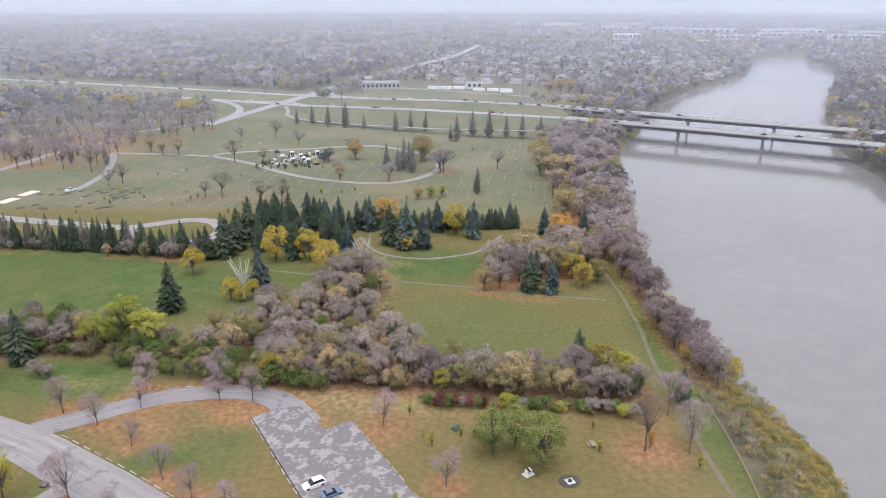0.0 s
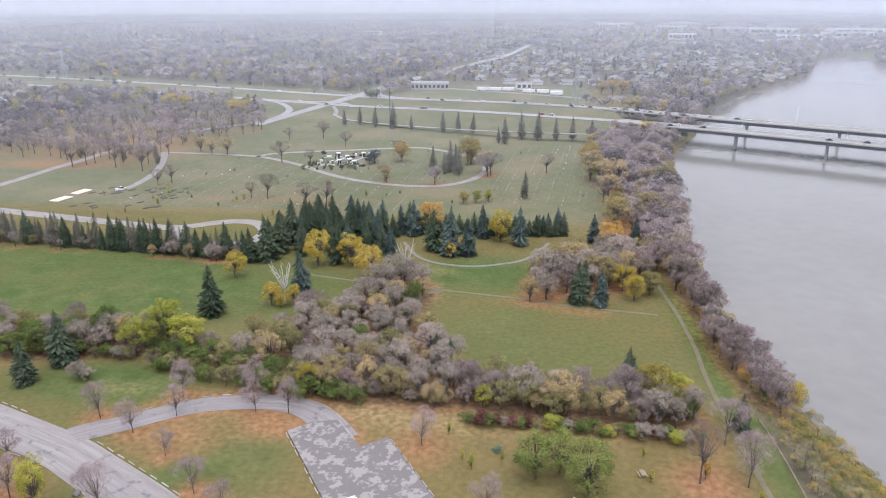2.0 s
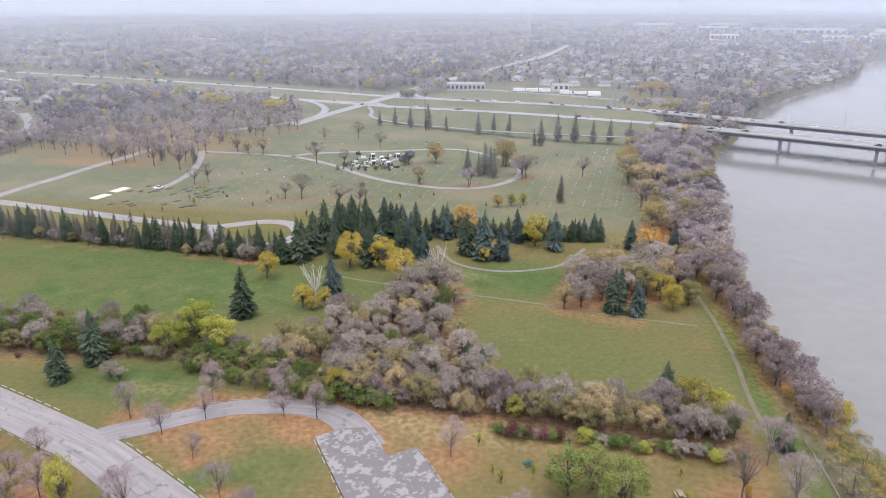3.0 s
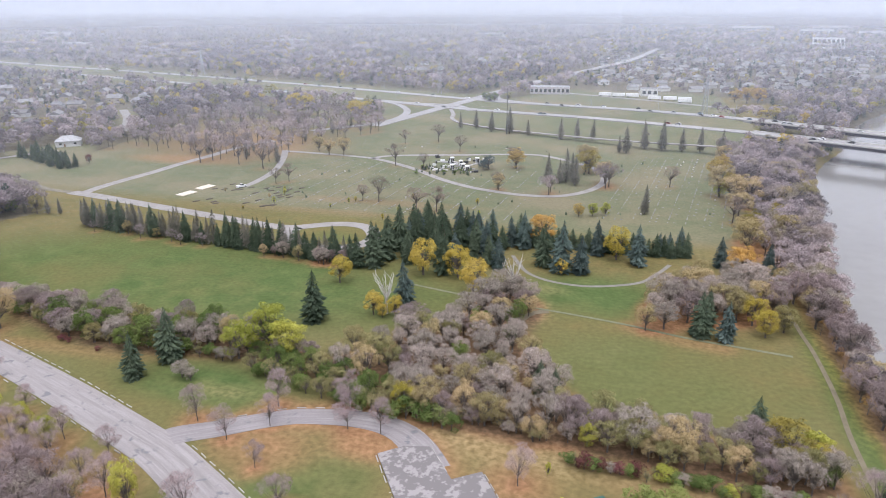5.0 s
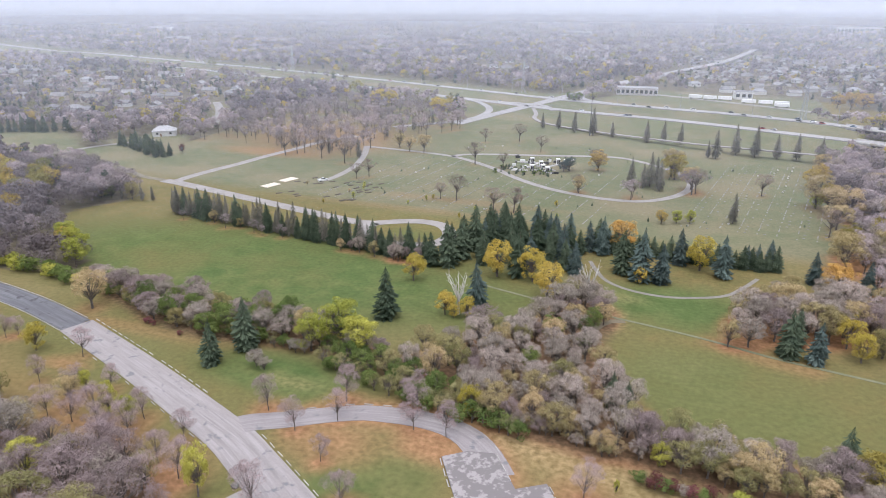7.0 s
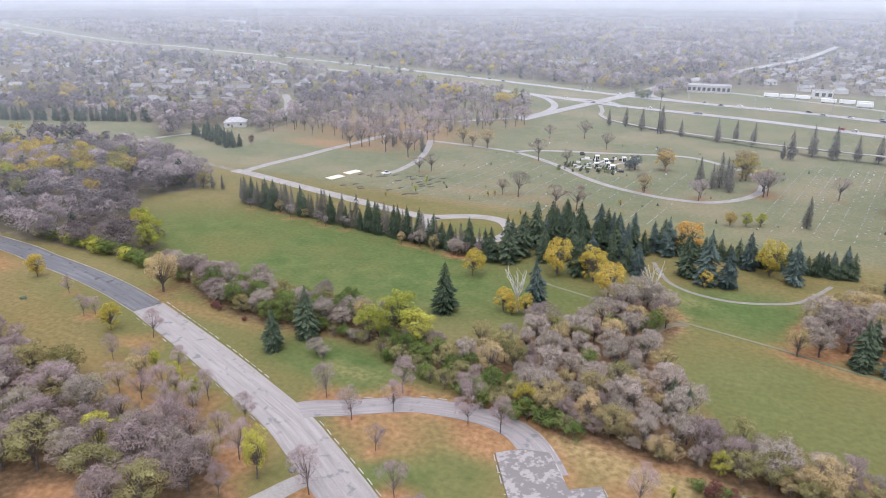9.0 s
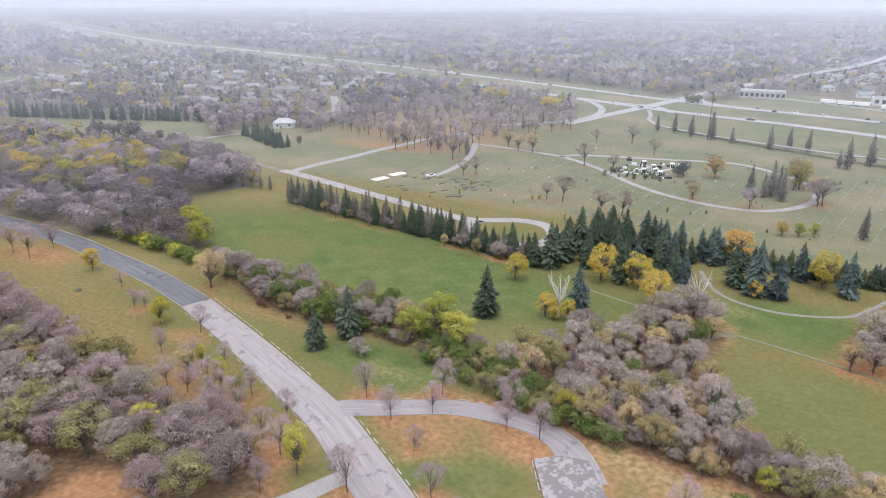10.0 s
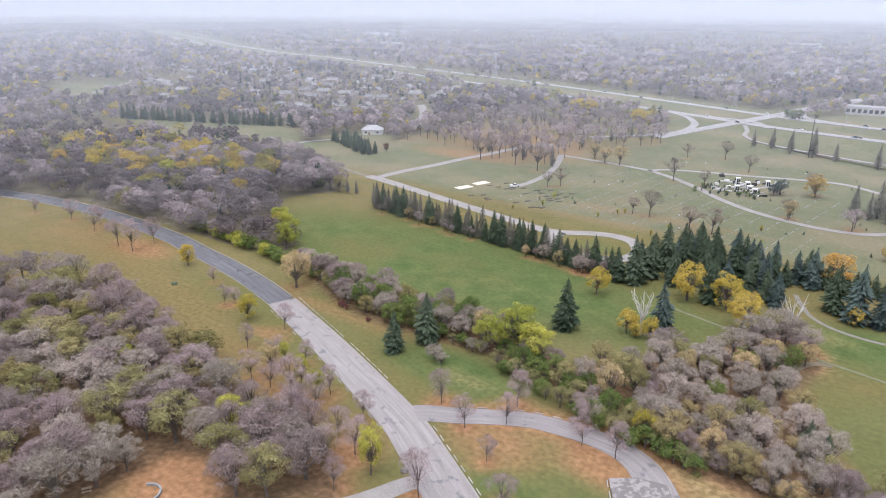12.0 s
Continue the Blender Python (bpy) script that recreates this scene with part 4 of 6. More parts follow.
def hazy_parts(seed):
    """A small park tree with a thin egg-shaped haze of twigs."""
    g = np.random.default_rng(seed)
    c, rad = puffs(g, 26, 0.20, 1.0, 0.39, 0.09, 0.14)
    return limbs(random.Random(seed), c, 0.013, 0.2, 0.55), clothe(g, c, rad, 2700, (0.035, 0.085), (0.0019, 0.0042), 0.45)


def oak_parts(seed, n=1500, fine=1.0):
    """A spreading bare tree whose dark limbs show through a thin crown."""
    g = np.random.default_rng(seed)
    c, rad = puffs(g, 20, 0.40, 1.0, 0.46, 0.08, 0.14)
    return limbs(random.Random(seed), c, 0.022, 0.28, 1.15 / fine), clothe(g, c, rad, n, (0.04 * fine, 0.09 * fine), (0.0025 * fine, 0.0055 * fine), 0.5)


def half_bare_parts(seed, n=1900):
    g = np.random.default_rng(seed)
    c, rad = puffs(g, 34, 0.20, 1.0, 0.40, 0.07, 0.14)
    return limbs(random.Random(seed), c), np.concatenate([clothe(g, c, rad, n, (0.020, 0.034), (0.007, 0.013)), clothe(g, c, rad, n // 2, (0.04, 0.09), (0.003, 0.007), 0.4)])


def leafy_parts(seed, n_leaves=2400, bush=False):
    g = np.random.default_rng(seed + 50)
    if bush:
        c, rad = puffs(g, 14, 0.02, 0.95, 0.42, 0.15, 0.23)
        return limbs(random.Random(seed), c[:6], 0.02, 0.1), clothe(g, c, rad, n_leaves, (0.045, 0.075), (0.019, 0.032))
    c, rad = puffs(g, 46, 0.07, 1.0, 0.37, 0.065, 0.125)
    return limbs(random.Random(seed), c), clothe(g, c, rad, n_leaves, (0.020, 0.038), (0.007, 0.014), 0.2)


def spruce_parts(seed, layers=34, thin=False):
    """Whorls of drooping boughs on a straight stem; the outline bulges and is ragged."""
    r = random.Random(seed)
    vs, fs = [], []
    tube(vs, fs, (0, 0, -0.02), (0, 0, 0.95), 0.016, 0.003, 5)
    tris = []
    lobes = [(r.uniform(0, 6.28), r.uniform(3, 11), r.uniform(0, 6.28)) for _ in range(5)]
    for i in range(layers):
        s = i / (layers - 1)
        z = (0.035 if not thin else 0.12) + (0.94 if not thin else 0.86) * s
        bulge = (1 - s**1.9) ** 0.92 * (0.78 + 0.22 * min(1, s / 0.16))
        rad = (0.192 if not thin else 0.135) * bulge + 0.012
        m = int(25 - 15 * s) if not thin else int(14 - 7 * s)
        for j in range(m):
            a = 2 * math.pi * (j + r.random()) / m
            lump = 1 + 0.13 * sum(math.sin(a * (1 + k % 3) + q0 + z * q1 * 2.2 + q2) for k, (q0, q1, q2) in enumerate(lobes)) / 1.6
            if r.random() < 0.14:
                continue
            q = rad * lump * r.choice((r.uniform(0.45, 0.85), r.uniform(0.8, 1.2)))
            c, sn = math.cos(a), math.sin(a)
            zz = z + r.uniform(-0.028, 0.028)
            root, tip = Vector((c * q * 0.25, sn * q * 0.25, zz + 0.03)), Vector((c * q, sn * q, zz - 0.01 - r.uniform(0.05, 0.35) * q))
            w = Vector((-sn, c, 0)) * (0.35 * q + 0.45 * rad) * r.uniform(0.14, 0.26)
            mid = root.lerp(tip, 0.66)
            hang = Vector((0, 0, -0.014 - 0.10 * q))
            tris += [(root, mid + w + hang * 0.6, tip), (root, tip, mid - w + hang * 0.6), (mid + w * 0.7, mid + hang * 1.8 + Vector((c, sn, 0)) * q * r.uniform(0.0, 0.25), mid - w * 0.7)]
    return (vs, fs), np.array([[tuple(p) for p in t] for t in tris])


LABELS = {
    "ochre": ("autumn_tree", "low tree with ochre leaves", "tree"),
    "moss": ("autumn_tree", "broad tree with brownish green autumn leaves", "tree"),
    "purple": ("bare_tree", "bare mauve-grey deciduous tree with fine twigs", "tree"),
    "oak": ("bare_tree", "spreading bare brown tree with dark limbs", "tree"),
    "juniper": ("juniper", "broad rounded dark blue-green juniper", "tree"),
    "mauve": ("bare_tree", "small bare mauve park tree with a thin haze of twigs", "tree"),
    "grey": ("bare_tree", "bare grey deciduous tree with fine twigs", "tree"),
    "tan": ("autumn_tree", "autumn tree with thin tan and brown leaves", "tree"),
    "olive": ("autumn_tree", "tree with dull olive leaves, half bare", "tree"),
    "yellow": ("yellow_tree", "tree with bright yellow autumn leaves", "tree"),
    "orange": ("golden_tree", "tree with golden orange autumn leaves", "tree"),
    "lime": ("leafy_tree", "tree with yellow-green leaves turning for autumn", "tree"),
    "green": ("leafy_tree", "broad tree still in green leaf", "tree"),
    "spring": ("leafy_tree", "broad light green tree in full leaf", "tree"),
    "red": ("leafy_tree", "low bush with dark red leaves", "tree"),
    "spruce": ("spruce_tree", "dark green spruce with drooping branches", "tree"),
    "blue": ("spruce_tree", "blue-green spruce with dense branches", "tree"),
    "thin": ("spruce_tree", "tall narrow sparse spruce with brownish needles", "tree"),
}
FIRST, COUNT = {}, {}


def prototype(kind, variant, bush):
    seed = sum(map(ord, kind)) * 7 + variant
    if kind == "oak":
        return oak_parts(seed)
    if kind == "mauve":
        return hazy_parts(seed)
    if kind in ("purple", "grey"):
        return bare_parts(seed)
    if kind in ("tan", "olive"):
        return half_bare_parts(seed, 700 if bush else 1900)
    if kind in ("spruce", "blue", "thin"):
        return spruce_parts(seed, thin=kind == "thin")
    return leafy_parts(seed, 800 if bush else 3600, bush)


def plant(kind, x, y, h, b, bush=False):
    n = COUNT[kind, bush] = COUNT.get((kind, bush), -1) + 1
    key = (kind, n % 4, bush)
    turn = Euler((random.uniform(-0.04, 0.04), random.uniform(-0.04, 0.04), random.uniform(0, 6.28)))
    m = Matrix.LocRotScale((x, y, level(x, y) - 0.05), turn, (h * b, h * b, h))
    if key in FIRST:
        k = FIRST[key].scale
        copy_thing(FIRST[key], Matrix.LocRotScale(m.translation, turn, (h * b / k.x, h * b / k.y, h / k.z)))
        return
    name, label, category = LABELS[kind]
    if bush:
        name, label, category = "shrub", {"grey": "bare grey twiggy shrub", "purple": "bare mauve twiggy shrub", "spruce": "dark green clipped conifer hedge bush"}.get(kind, "dense low shrub in " + {"lime": "yellow-green", "tan": "tan", "olive": "dull olive", "green": "dark green", "red": "dark red", "yellow": "bright yellow", "ochre": "ochre yellow", "orange": "rusty orange"}.get(kind, "autumn") + " leaf"), "shrub"
    root = tagged(new(name), label, category, "trees of the park" if not bush else "shrubs of the park")
    (vs, fs), tris = prototype(kind, key[1], bush)
    part("trunk", mesh_of("trunk", vs, fs, bark), root)
    part("crown", soup("crown", tris, FOLIAGE[kind]), root)
    root.matrix_basis = m
    FIRST[key] = root


PLANTED.sort(key=lambda row: math.hypot(row[1] + 40, row[2] - 70))
single = [row for row in PLANTED if row[0] in ("purple", "grey")][:290]
massed = [row for row in PLANTED if row[0] in ("purple", "grey")][290:]
for row in PLANTED:
    if row[0] not in ("purple", "grey") or row in single:
        plant(*row)
for row in SCRUB:
    if row[1] < 60:
        plant(*row, True)

far_mat = bpy.data.materials.new("far_foliage")
far_mat.use_nodes = True
fn, fl = far_mat.node_tree.nodes, far_mat.node_tree.links
f_at, f_cr = fn.new("ShaderNodeAttribute"), fn.new("ShaderNodeValToRGB")
f_at.attribute_name = "tint"
f_cr.color_ramp.interpolation = "LINEAR"
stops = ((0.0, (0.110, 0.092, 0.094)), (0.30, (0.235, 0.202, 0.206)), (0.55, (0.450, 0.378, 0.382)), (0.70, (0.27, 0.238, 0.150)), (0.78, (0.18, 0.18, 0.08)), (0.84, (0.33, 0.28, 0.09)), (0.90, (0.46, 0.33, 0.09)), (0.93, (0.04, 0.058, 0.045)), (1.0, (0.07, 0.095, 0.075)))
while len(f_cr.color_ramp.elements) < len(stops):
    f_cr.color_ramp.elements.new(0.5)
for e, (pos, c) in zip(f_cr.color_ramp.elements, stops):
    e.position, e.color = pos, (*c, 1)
f_ran = fn.new("ShaderNodeNewGeometry")
f_hs, f_mr = fn.new("ShaderNodeHueSaturation"), fn.new("ShaderNodeMapRange")
f_mr.inputs["To Min"].default_value, f_mr.inputs["To Max"].default_value = 0.88, 1.14
fl.new(f_at.outputs["Fac"], f_cr.inputs["Fac"])
fl.new(f_ran.outputs["Random Per Island"], f_mr.inputs["Value"])
fl.new(f_mr.outputs[0], f_hs.inputs["Value"])
fl.new(f_cr.outputs["Color"], f_hs.inputs["Color"])
thin_leaf(far_mat, f_hs.outputs[0])

# the bare trees further off, as one mass
pieces, slots, tints, shapes = [], [], [], {}
for i, (kind, x, y, h, b) in enumerate(massed):
    key = (kind, i % 5, x > 50)
    if key not in shapes:
        (vs, fs), tris = bare_parts(900 + i, 1000, 1.6, 24) if x > 50 else oak_parts(900 + i, 620, 1.75)
        wood = np.array([[vs[f[0]], vs[f[k]], vs[f[k + 1]]] for f in fs for k in range(1, len(f) - 1)])
        shapes[key] = (np.concatenate([wood, tris]), np.concatenate([np.zeros(len(wood)), np.ones(len(tris))]))
    tris, slot = shapes[key]
    a = random.uniform(0, 6.28)
    ca, sa = math.cos(a), math.sin(a)
    turned = np.stack([(tris[..., 0] * ca - tris[..., 1] * sa) * h * b + x, (tris[..., 0] * sa + tris[..., 1] * ca) * h * b + y, tris[..., 2] * h + level(x, y)], -1)
    pieces.append(turned)
    slots.append(slot)
    tints.append(np.full(len(slot), np.clip(random.gauss(0.54 if x > 50 else 0.36, 0.06) + (0.07 if kind == "grey" else 0), 0.05, 0.68)))
mass_me = soup("bare_woodland", np.concatenate(pieces), bark, np.concatenate(tints))
mass_me.materials.append(far_mat)
mass_me.polygons.foreach_set("material_index", np.concatenate(slots).astype(np.int32))
tagged(new("bare_woodland", mass_me), "bare grey and mauve trees of the cemetery and river bank", "woods", kind="stuff")

# the scrub on the river bank, as one mass
pieces, slots, shapes = [], [], {}
bank_kinds = sorted({row[0] for row in SCRUB if row[1] >= 60})
for i, (kind, x, y, h, b) in enumerate(row for row in SCRUB if row[1] >= 60):
    key = (kind, i % 3)
    if key not in shapes:
        (vs, fs), tris = prototype(kind, i % 3, True)
        wood = np.array([[vs[f[0]], vs[f[k]], vs[f[k + 1]]] for f in fs for k in range(1, len(f) - 1)])
        tris = tris[:230]
        shapes[key] = (np.concatenate([wood[:40], tris]), np.concatenate([np.zeros(40), np.full(len(tris), 1 + bank_kinds.index(kind))]))
    tris, slot = shapes[key]
    a = random.uniform(0, 6.28)
    ca, sa = math.cos(a), math.sin(a)
    pieces.append(np.stack([(tris[..., 0] * ca - tris[..., 1] * sa) * h * b + x, (tris[..., 0] * sa + tris[..., 1] * ca) * h * b + y, tris[..., 2] * h + level(x, y)], -1))
    slots.append(slot)
scrub_me = soup("bank_scrub", np.concatenate(pieces), bark)
for kind in bank_kinds:
    scrub_me.materials.append(FOLIAGE[kind])
scrub_me.polygons.foreach_set("material_index", np.concatenate(slots).astype(np.int32))
tagged(new("bank_scrub", scrub_me), "dense ochre and olive scrub on the river bank", "shrubs", kind="stuff")

# ---------------------------------------------------------------- plots of the suburb
HOUSES = []
r = random.Random(5)
for x0, x1, y0, y1, n in ((-960, -600, 430, 720, 42), (-600, -430, 470, 660, 24), (-30, 420, 790, 1250, 130), (-420, -120, 840, 1150, 14), (120, 520, 1250, 1700, 45)):
    got = 0
    for _ in range(3000):
        x, y = r.uniform(x0, x1), r.uniform(y0, y1)
        x, y = x + (round(y / 42) * 42 - y) * 0.3, round(y / 42) * 42 + r.uniform(-5, 5)
        if got < n and wild(np.array([x]), np.array([y]))[0] and all((x - a) ** 2 + (y - b) ** 2 > 17**2 for a, b in HOUSES):
            HOUSES.append((x, y))
            got += 1

# ---------------------------------------------------------------- far woods, one mass


def woods(name, r0, r1, gap, n_tri, size, high, seed, label, angles=(-62, 80), n_puffs=7):
    g = np.random.default_rng(seed)
    lo, hi = radians(angles[0]), radians(angles[1])
    area = (hi - lo) / 2 * (r1 * r1 - r0 * r0)
    n = int(area / (gap * gap))
    rad = np.sqrt(g.uniform(r0 * r0, r1 * r1, n))
    a = g.uniform(lo, hi, n)
    x, y = -rad * np.sin(a), 20 + rad * np.cos(a)
    ok = wild(x, y)
    x, y = x[ok], y[ok]
    for line in (smooth(BANK_WEST[14:], 5), smooth(BANK_EAST[:13], 5)):  # trees lean over the water's edge
        side = line + g.normal(0, 1, line.shape) * 1.5 + np.array([-4.0 if line[0, 0] < 300 else 4.0, 2.0])
        far = np.hypot(side[:, 0], side[:, 1] - 20)
        side = side[(far > r0) & (far < r1) & (reach(DECK_S, side[:, 0], side[:, 1]) > 9) & (reach(DECK_N, side[:, 0], side[:, 1]) > 9)]
        x, y = np.r_[x, side[:, 0]], np.r_[y, side[:, 1]]
    # clearings and thinner quarters
    for hx, hy in HOUSES:
        near = (np.abs(x - hx) < 11) & (y - hy < 8) & (y - hy > -22)
        x, y = x[~near], y[~near]
    thin = np.sin(x * 0.011 + 1.3) * np.sin(y * 0.013 + 0.7) + g.normal(0, 0.4, len(x)) > -0.7
    x, y = x[thin], y[thin]
    n = len(x)
    garden = np.zeros(n, bool)
    for hx, hy in HOUSES:
        garden |= (x - hx) ** 2 + (y - hy) ** 2 < 38**2
    keep = ~garden | (g.uniform(0, 1, n) < 0.95)
    x, y, garden = x[keep], y[keep], garden[keep]
    n = len(x)
    h = high * g.uniform(0.65, 1.2, n) * np.where(garden, 0.72, 1.0)
    broad = np.sin(x * 0.017 + np.sin(y * 0.01) * 2) * np.sin(y * 0.021 + 2) + 0.8 * np.sin(x * 0.043 + y * 0.02) * np.sin(y * 0.037 - x * 0.011 + 1)
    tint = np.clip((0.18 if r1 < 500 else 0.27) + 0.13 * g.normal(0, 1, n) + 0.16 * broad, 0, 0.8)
    odd = g.uniform(0, 1, n)
    golden = (((x + 395) / 105) ** 2 + ((y - 250) / 42) ** 2 < 1) & (y > 200) | (((x + 650) / 105) ** 2 + ((y - 442) / 34) ** 2 < 0.6) | (((x + 820) / 80) ** 2 + ((y - 400) / 25) ** 2 < 0.7)
    tint = np.where((odd < (0.05 if r1 < 500 else 0.13)) | (golden & (odd < 0.5)), g.uniform(0.74, 0.91, n), tint)
    tint = np.where(odd > np.where(garden, 0.78, 0.95), g.uniform(0.94, 1.0, n), tint)
    conifer = tint > 0.93
    k, kinds = n_tri, 6
    shapes = []
    for v in range(2 * kinds):
        if v < kinds:
            c, rad = puffs(g, n_puffs, 0.15, 1.0, 0.46, 0.13, 0.24 if n_puffs > 5 else 0.34)
        else:
            z = g.uniform(0.1, 0.95, 2 * n_puffs)
            c, rad = np.stack([g.normal(0, 0.05, 2 * n_puffs), g.normal(0, 0.05, 2 * n_puffs), z], 1), 0.05 + 0.16 * (1 - z)
        shapes.append(clothe(g, c, rad, k, (size * 0.9, size * 1.8), (size * 0.28, size * 0.55), 0.25 if k > 200 else 0.0, rough=0.2 if k > 200 else 0.12))
    form = g.integers(0, kinds, n) + np.where(conifer, kinds, 0)
    base, turn = np.stack([x, y, land(x, y) - 0.2], 1), g.uniform(0, 2 * math.pi, n)
    broad_of = h * g.uniform(0.85, 1.2, n)
    tris = np.empty((n, k, 3, 3), dtype=np.float32)
    for v, shape in enumerate(shapes):
        of = np.flatnonzero(form == v)
        ca, sa = np.cos(turn[of])[:, None, None], np.sin(turn[of])[:, None, None]
        b = broad_of[of][:, None, None]
        tris[of, :, :, 0] = (shape[..., 0] * ca - shape[..., 1] * sa) * b + base[of, 0][:, None, None]
        tris[of, :, :, 1] = (shape[..., 0] * sa + shape[..., 1] * ca) * b + base[of, 1][:, None, None]
        tris[of, :, :, 2] = shape[..., 2] * h[of][:, None, None] + base[of, 2][:, None, None]
    tris = tris.reshape(-1, 3, 3)
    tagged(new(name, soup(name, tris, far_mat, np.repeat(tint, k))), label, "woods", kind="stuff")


woods("woodland", 170, 460, 6.6, 640, 0.048, 11.5, 1, "dense bare autumn wood with some golden trees", (-40, 84), 16)
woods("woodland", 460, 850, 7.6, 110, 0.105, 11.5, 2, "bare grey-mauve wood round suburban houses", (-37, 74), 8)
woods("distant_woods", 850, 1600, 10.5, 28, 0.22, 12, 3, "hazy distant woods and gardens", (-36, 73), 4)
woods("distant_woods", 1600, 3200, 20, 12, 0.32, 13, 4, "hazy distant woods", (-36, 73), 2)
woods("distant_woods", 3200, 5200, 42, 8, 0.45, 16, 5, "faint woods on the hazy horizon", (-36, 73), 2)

# ---------------------------------------------------------------- kerb stones of the park roads
stone_me = bevelled("kerb_stone", -1.1, -0.11, -0.05, 1.1, 0.11, 0.17, 0.04, material("kerb_concrete", (0.27, 0.26, 0.245), (0.42, 0.405, 0.385), 0.8, vary=0.15))


def offset(line, side):
    p = smooth(line)
    d = np.gradient(p, axis=0)
    d /= np.linalg.norm(d, axis=1)[:, None]
    return p + np.stack([d[:, 1], -d[:, 0]], 1) * side


def kerb(line, pitch, skip=0.0, seed=0):
    """Concrete bars laid end to end with gaps along a line."""
    r = random.Random(seed)
    p = np.asarray(line, float)
    run = np.r_[0, np.cumsum(np.linalg.norm(np.diff(p, axis=0), axis=1))]
    for s in np.arange(1.5, run[-1] - 1.5, pitch):
        if r.random() < skip:
            continue
        x, y = np.interp(s, run, p[:, 0]), np.interp(s, run, p[:, 1])
        x2, y2 = np.interp(s + 0.5, run, p[:, 0]), np.interp(s + 0.5, run, p[:, 1])
        ob = tagged(new("kerb_stone", stone_me), "weathered pale concrete kerb bar beside the asphalt", "kerb", "kerb bars along the park roads", "")
        ob.matrix_basis = pose(x, y, 0.04, 0, 0, math.degrees(math.atan2(y2 - y, x2 - x)) + r.uniform(-2, 2))


near_left, near_right = offset(MAIN_NEAR, -5.7), offset(MAIN_NEAR, 5.6)
kerb(near_left[(near_left[:, 0] < -98)], 3.5, 0.04, 1)
kerb(near_left[(near_left[:, 0] > -84) & (near_left[:, 0] < -30)], 3.9, 0.05, 2)
kerb(near_right[(near_right[:, 0] < -88)], 4.6, 0.25, 3)
kerb(offset(MAIN_FAR, -4.6)[60:], 2.6, 0.0, 4)
kerb(offset(MAIN_FAR, 4.6)[60:], 2.6, 0.05, 5)
kerb(offset(SIDE, -3.5)[4:34], 4.5, 0.35, 6)
kerb([(-43.6, 134.6), (-12.4, 84)], 3.4, 0.08, 7)
kerb([(-20.2, 133.9), (10.4, 84)], 3.1, 0.05, 8)
kerb([(-32.8, 139.9), (-26.4, 130.7)], 3.2, 0.0, 9)

# painted stall lines of the car park
paint = material("worn_line_paint", (0.42, 0.41, 0.40), (0.58, 0.57, 0.55), 1.5)
line_me = bevelled("stall_line", -2.4, -0.05, 0.0, 2.4, 0.05, 0.006, 0.002, paint)
for i in range(9):
    for x, y, a in ((-40 + 1.72 * i, 130.5 - 2.75 * i, 32), (-18.5 + 1.72 * i, 128.5 - 2.8 * i, 32)):
        ob = tagged(new("stall_line", line_me), "faded painted stall line on worn asphalt", "road marking", "car park stall lines")
        ob.matrix_basis = pose(x + (1.5 if x < -20 else -1.5), y, 0.1, 0, 0, a)

# ---------------------------------------------------------------- vehicles


def loft(rows):
    """Rings of four corners each: (x, half width, low z, high z), joined along x."""
    vs, fs = [], []
    for x, w, a, b in rows:
        vs += [(x, -w, a), (x, w, a), (x, w, b), (x, -w, b)]
    for i in range(len(rows) - 1):
        k = 4 * i
        fs += [(k + j, k + (j + 1) % 4, k + 4 + (j + 1) % 4, k + 4 + j) for j in range(4)]
    fs += [(3, 2, 1, 0), tuple(4 * (len(rows) - 1) + j for j in range(4))]
    return vs, fs


def wheel_mesh(r, w):
    vs, fs = [], []
    tube(vs, fs, (0, -w / 2, 0), (0, w / 2, 0), r, r, 12)
    fs.append(tuple(range(11, -1, -1)))
    return mesh_of("wheel", vs, fs, tyre_rubber)


lamp_glass = material("lamp_glass", (0.55, 0.55, 0.53), (0.7, 0.7, 0.68), 3.0, rough=0.2, bump=0)
tail_red = material("tail_lamp_red", (0.30, 0.02, 0.02), (0.42, 0.03, 0.03), 3.0, rough=0.25, bump=0)


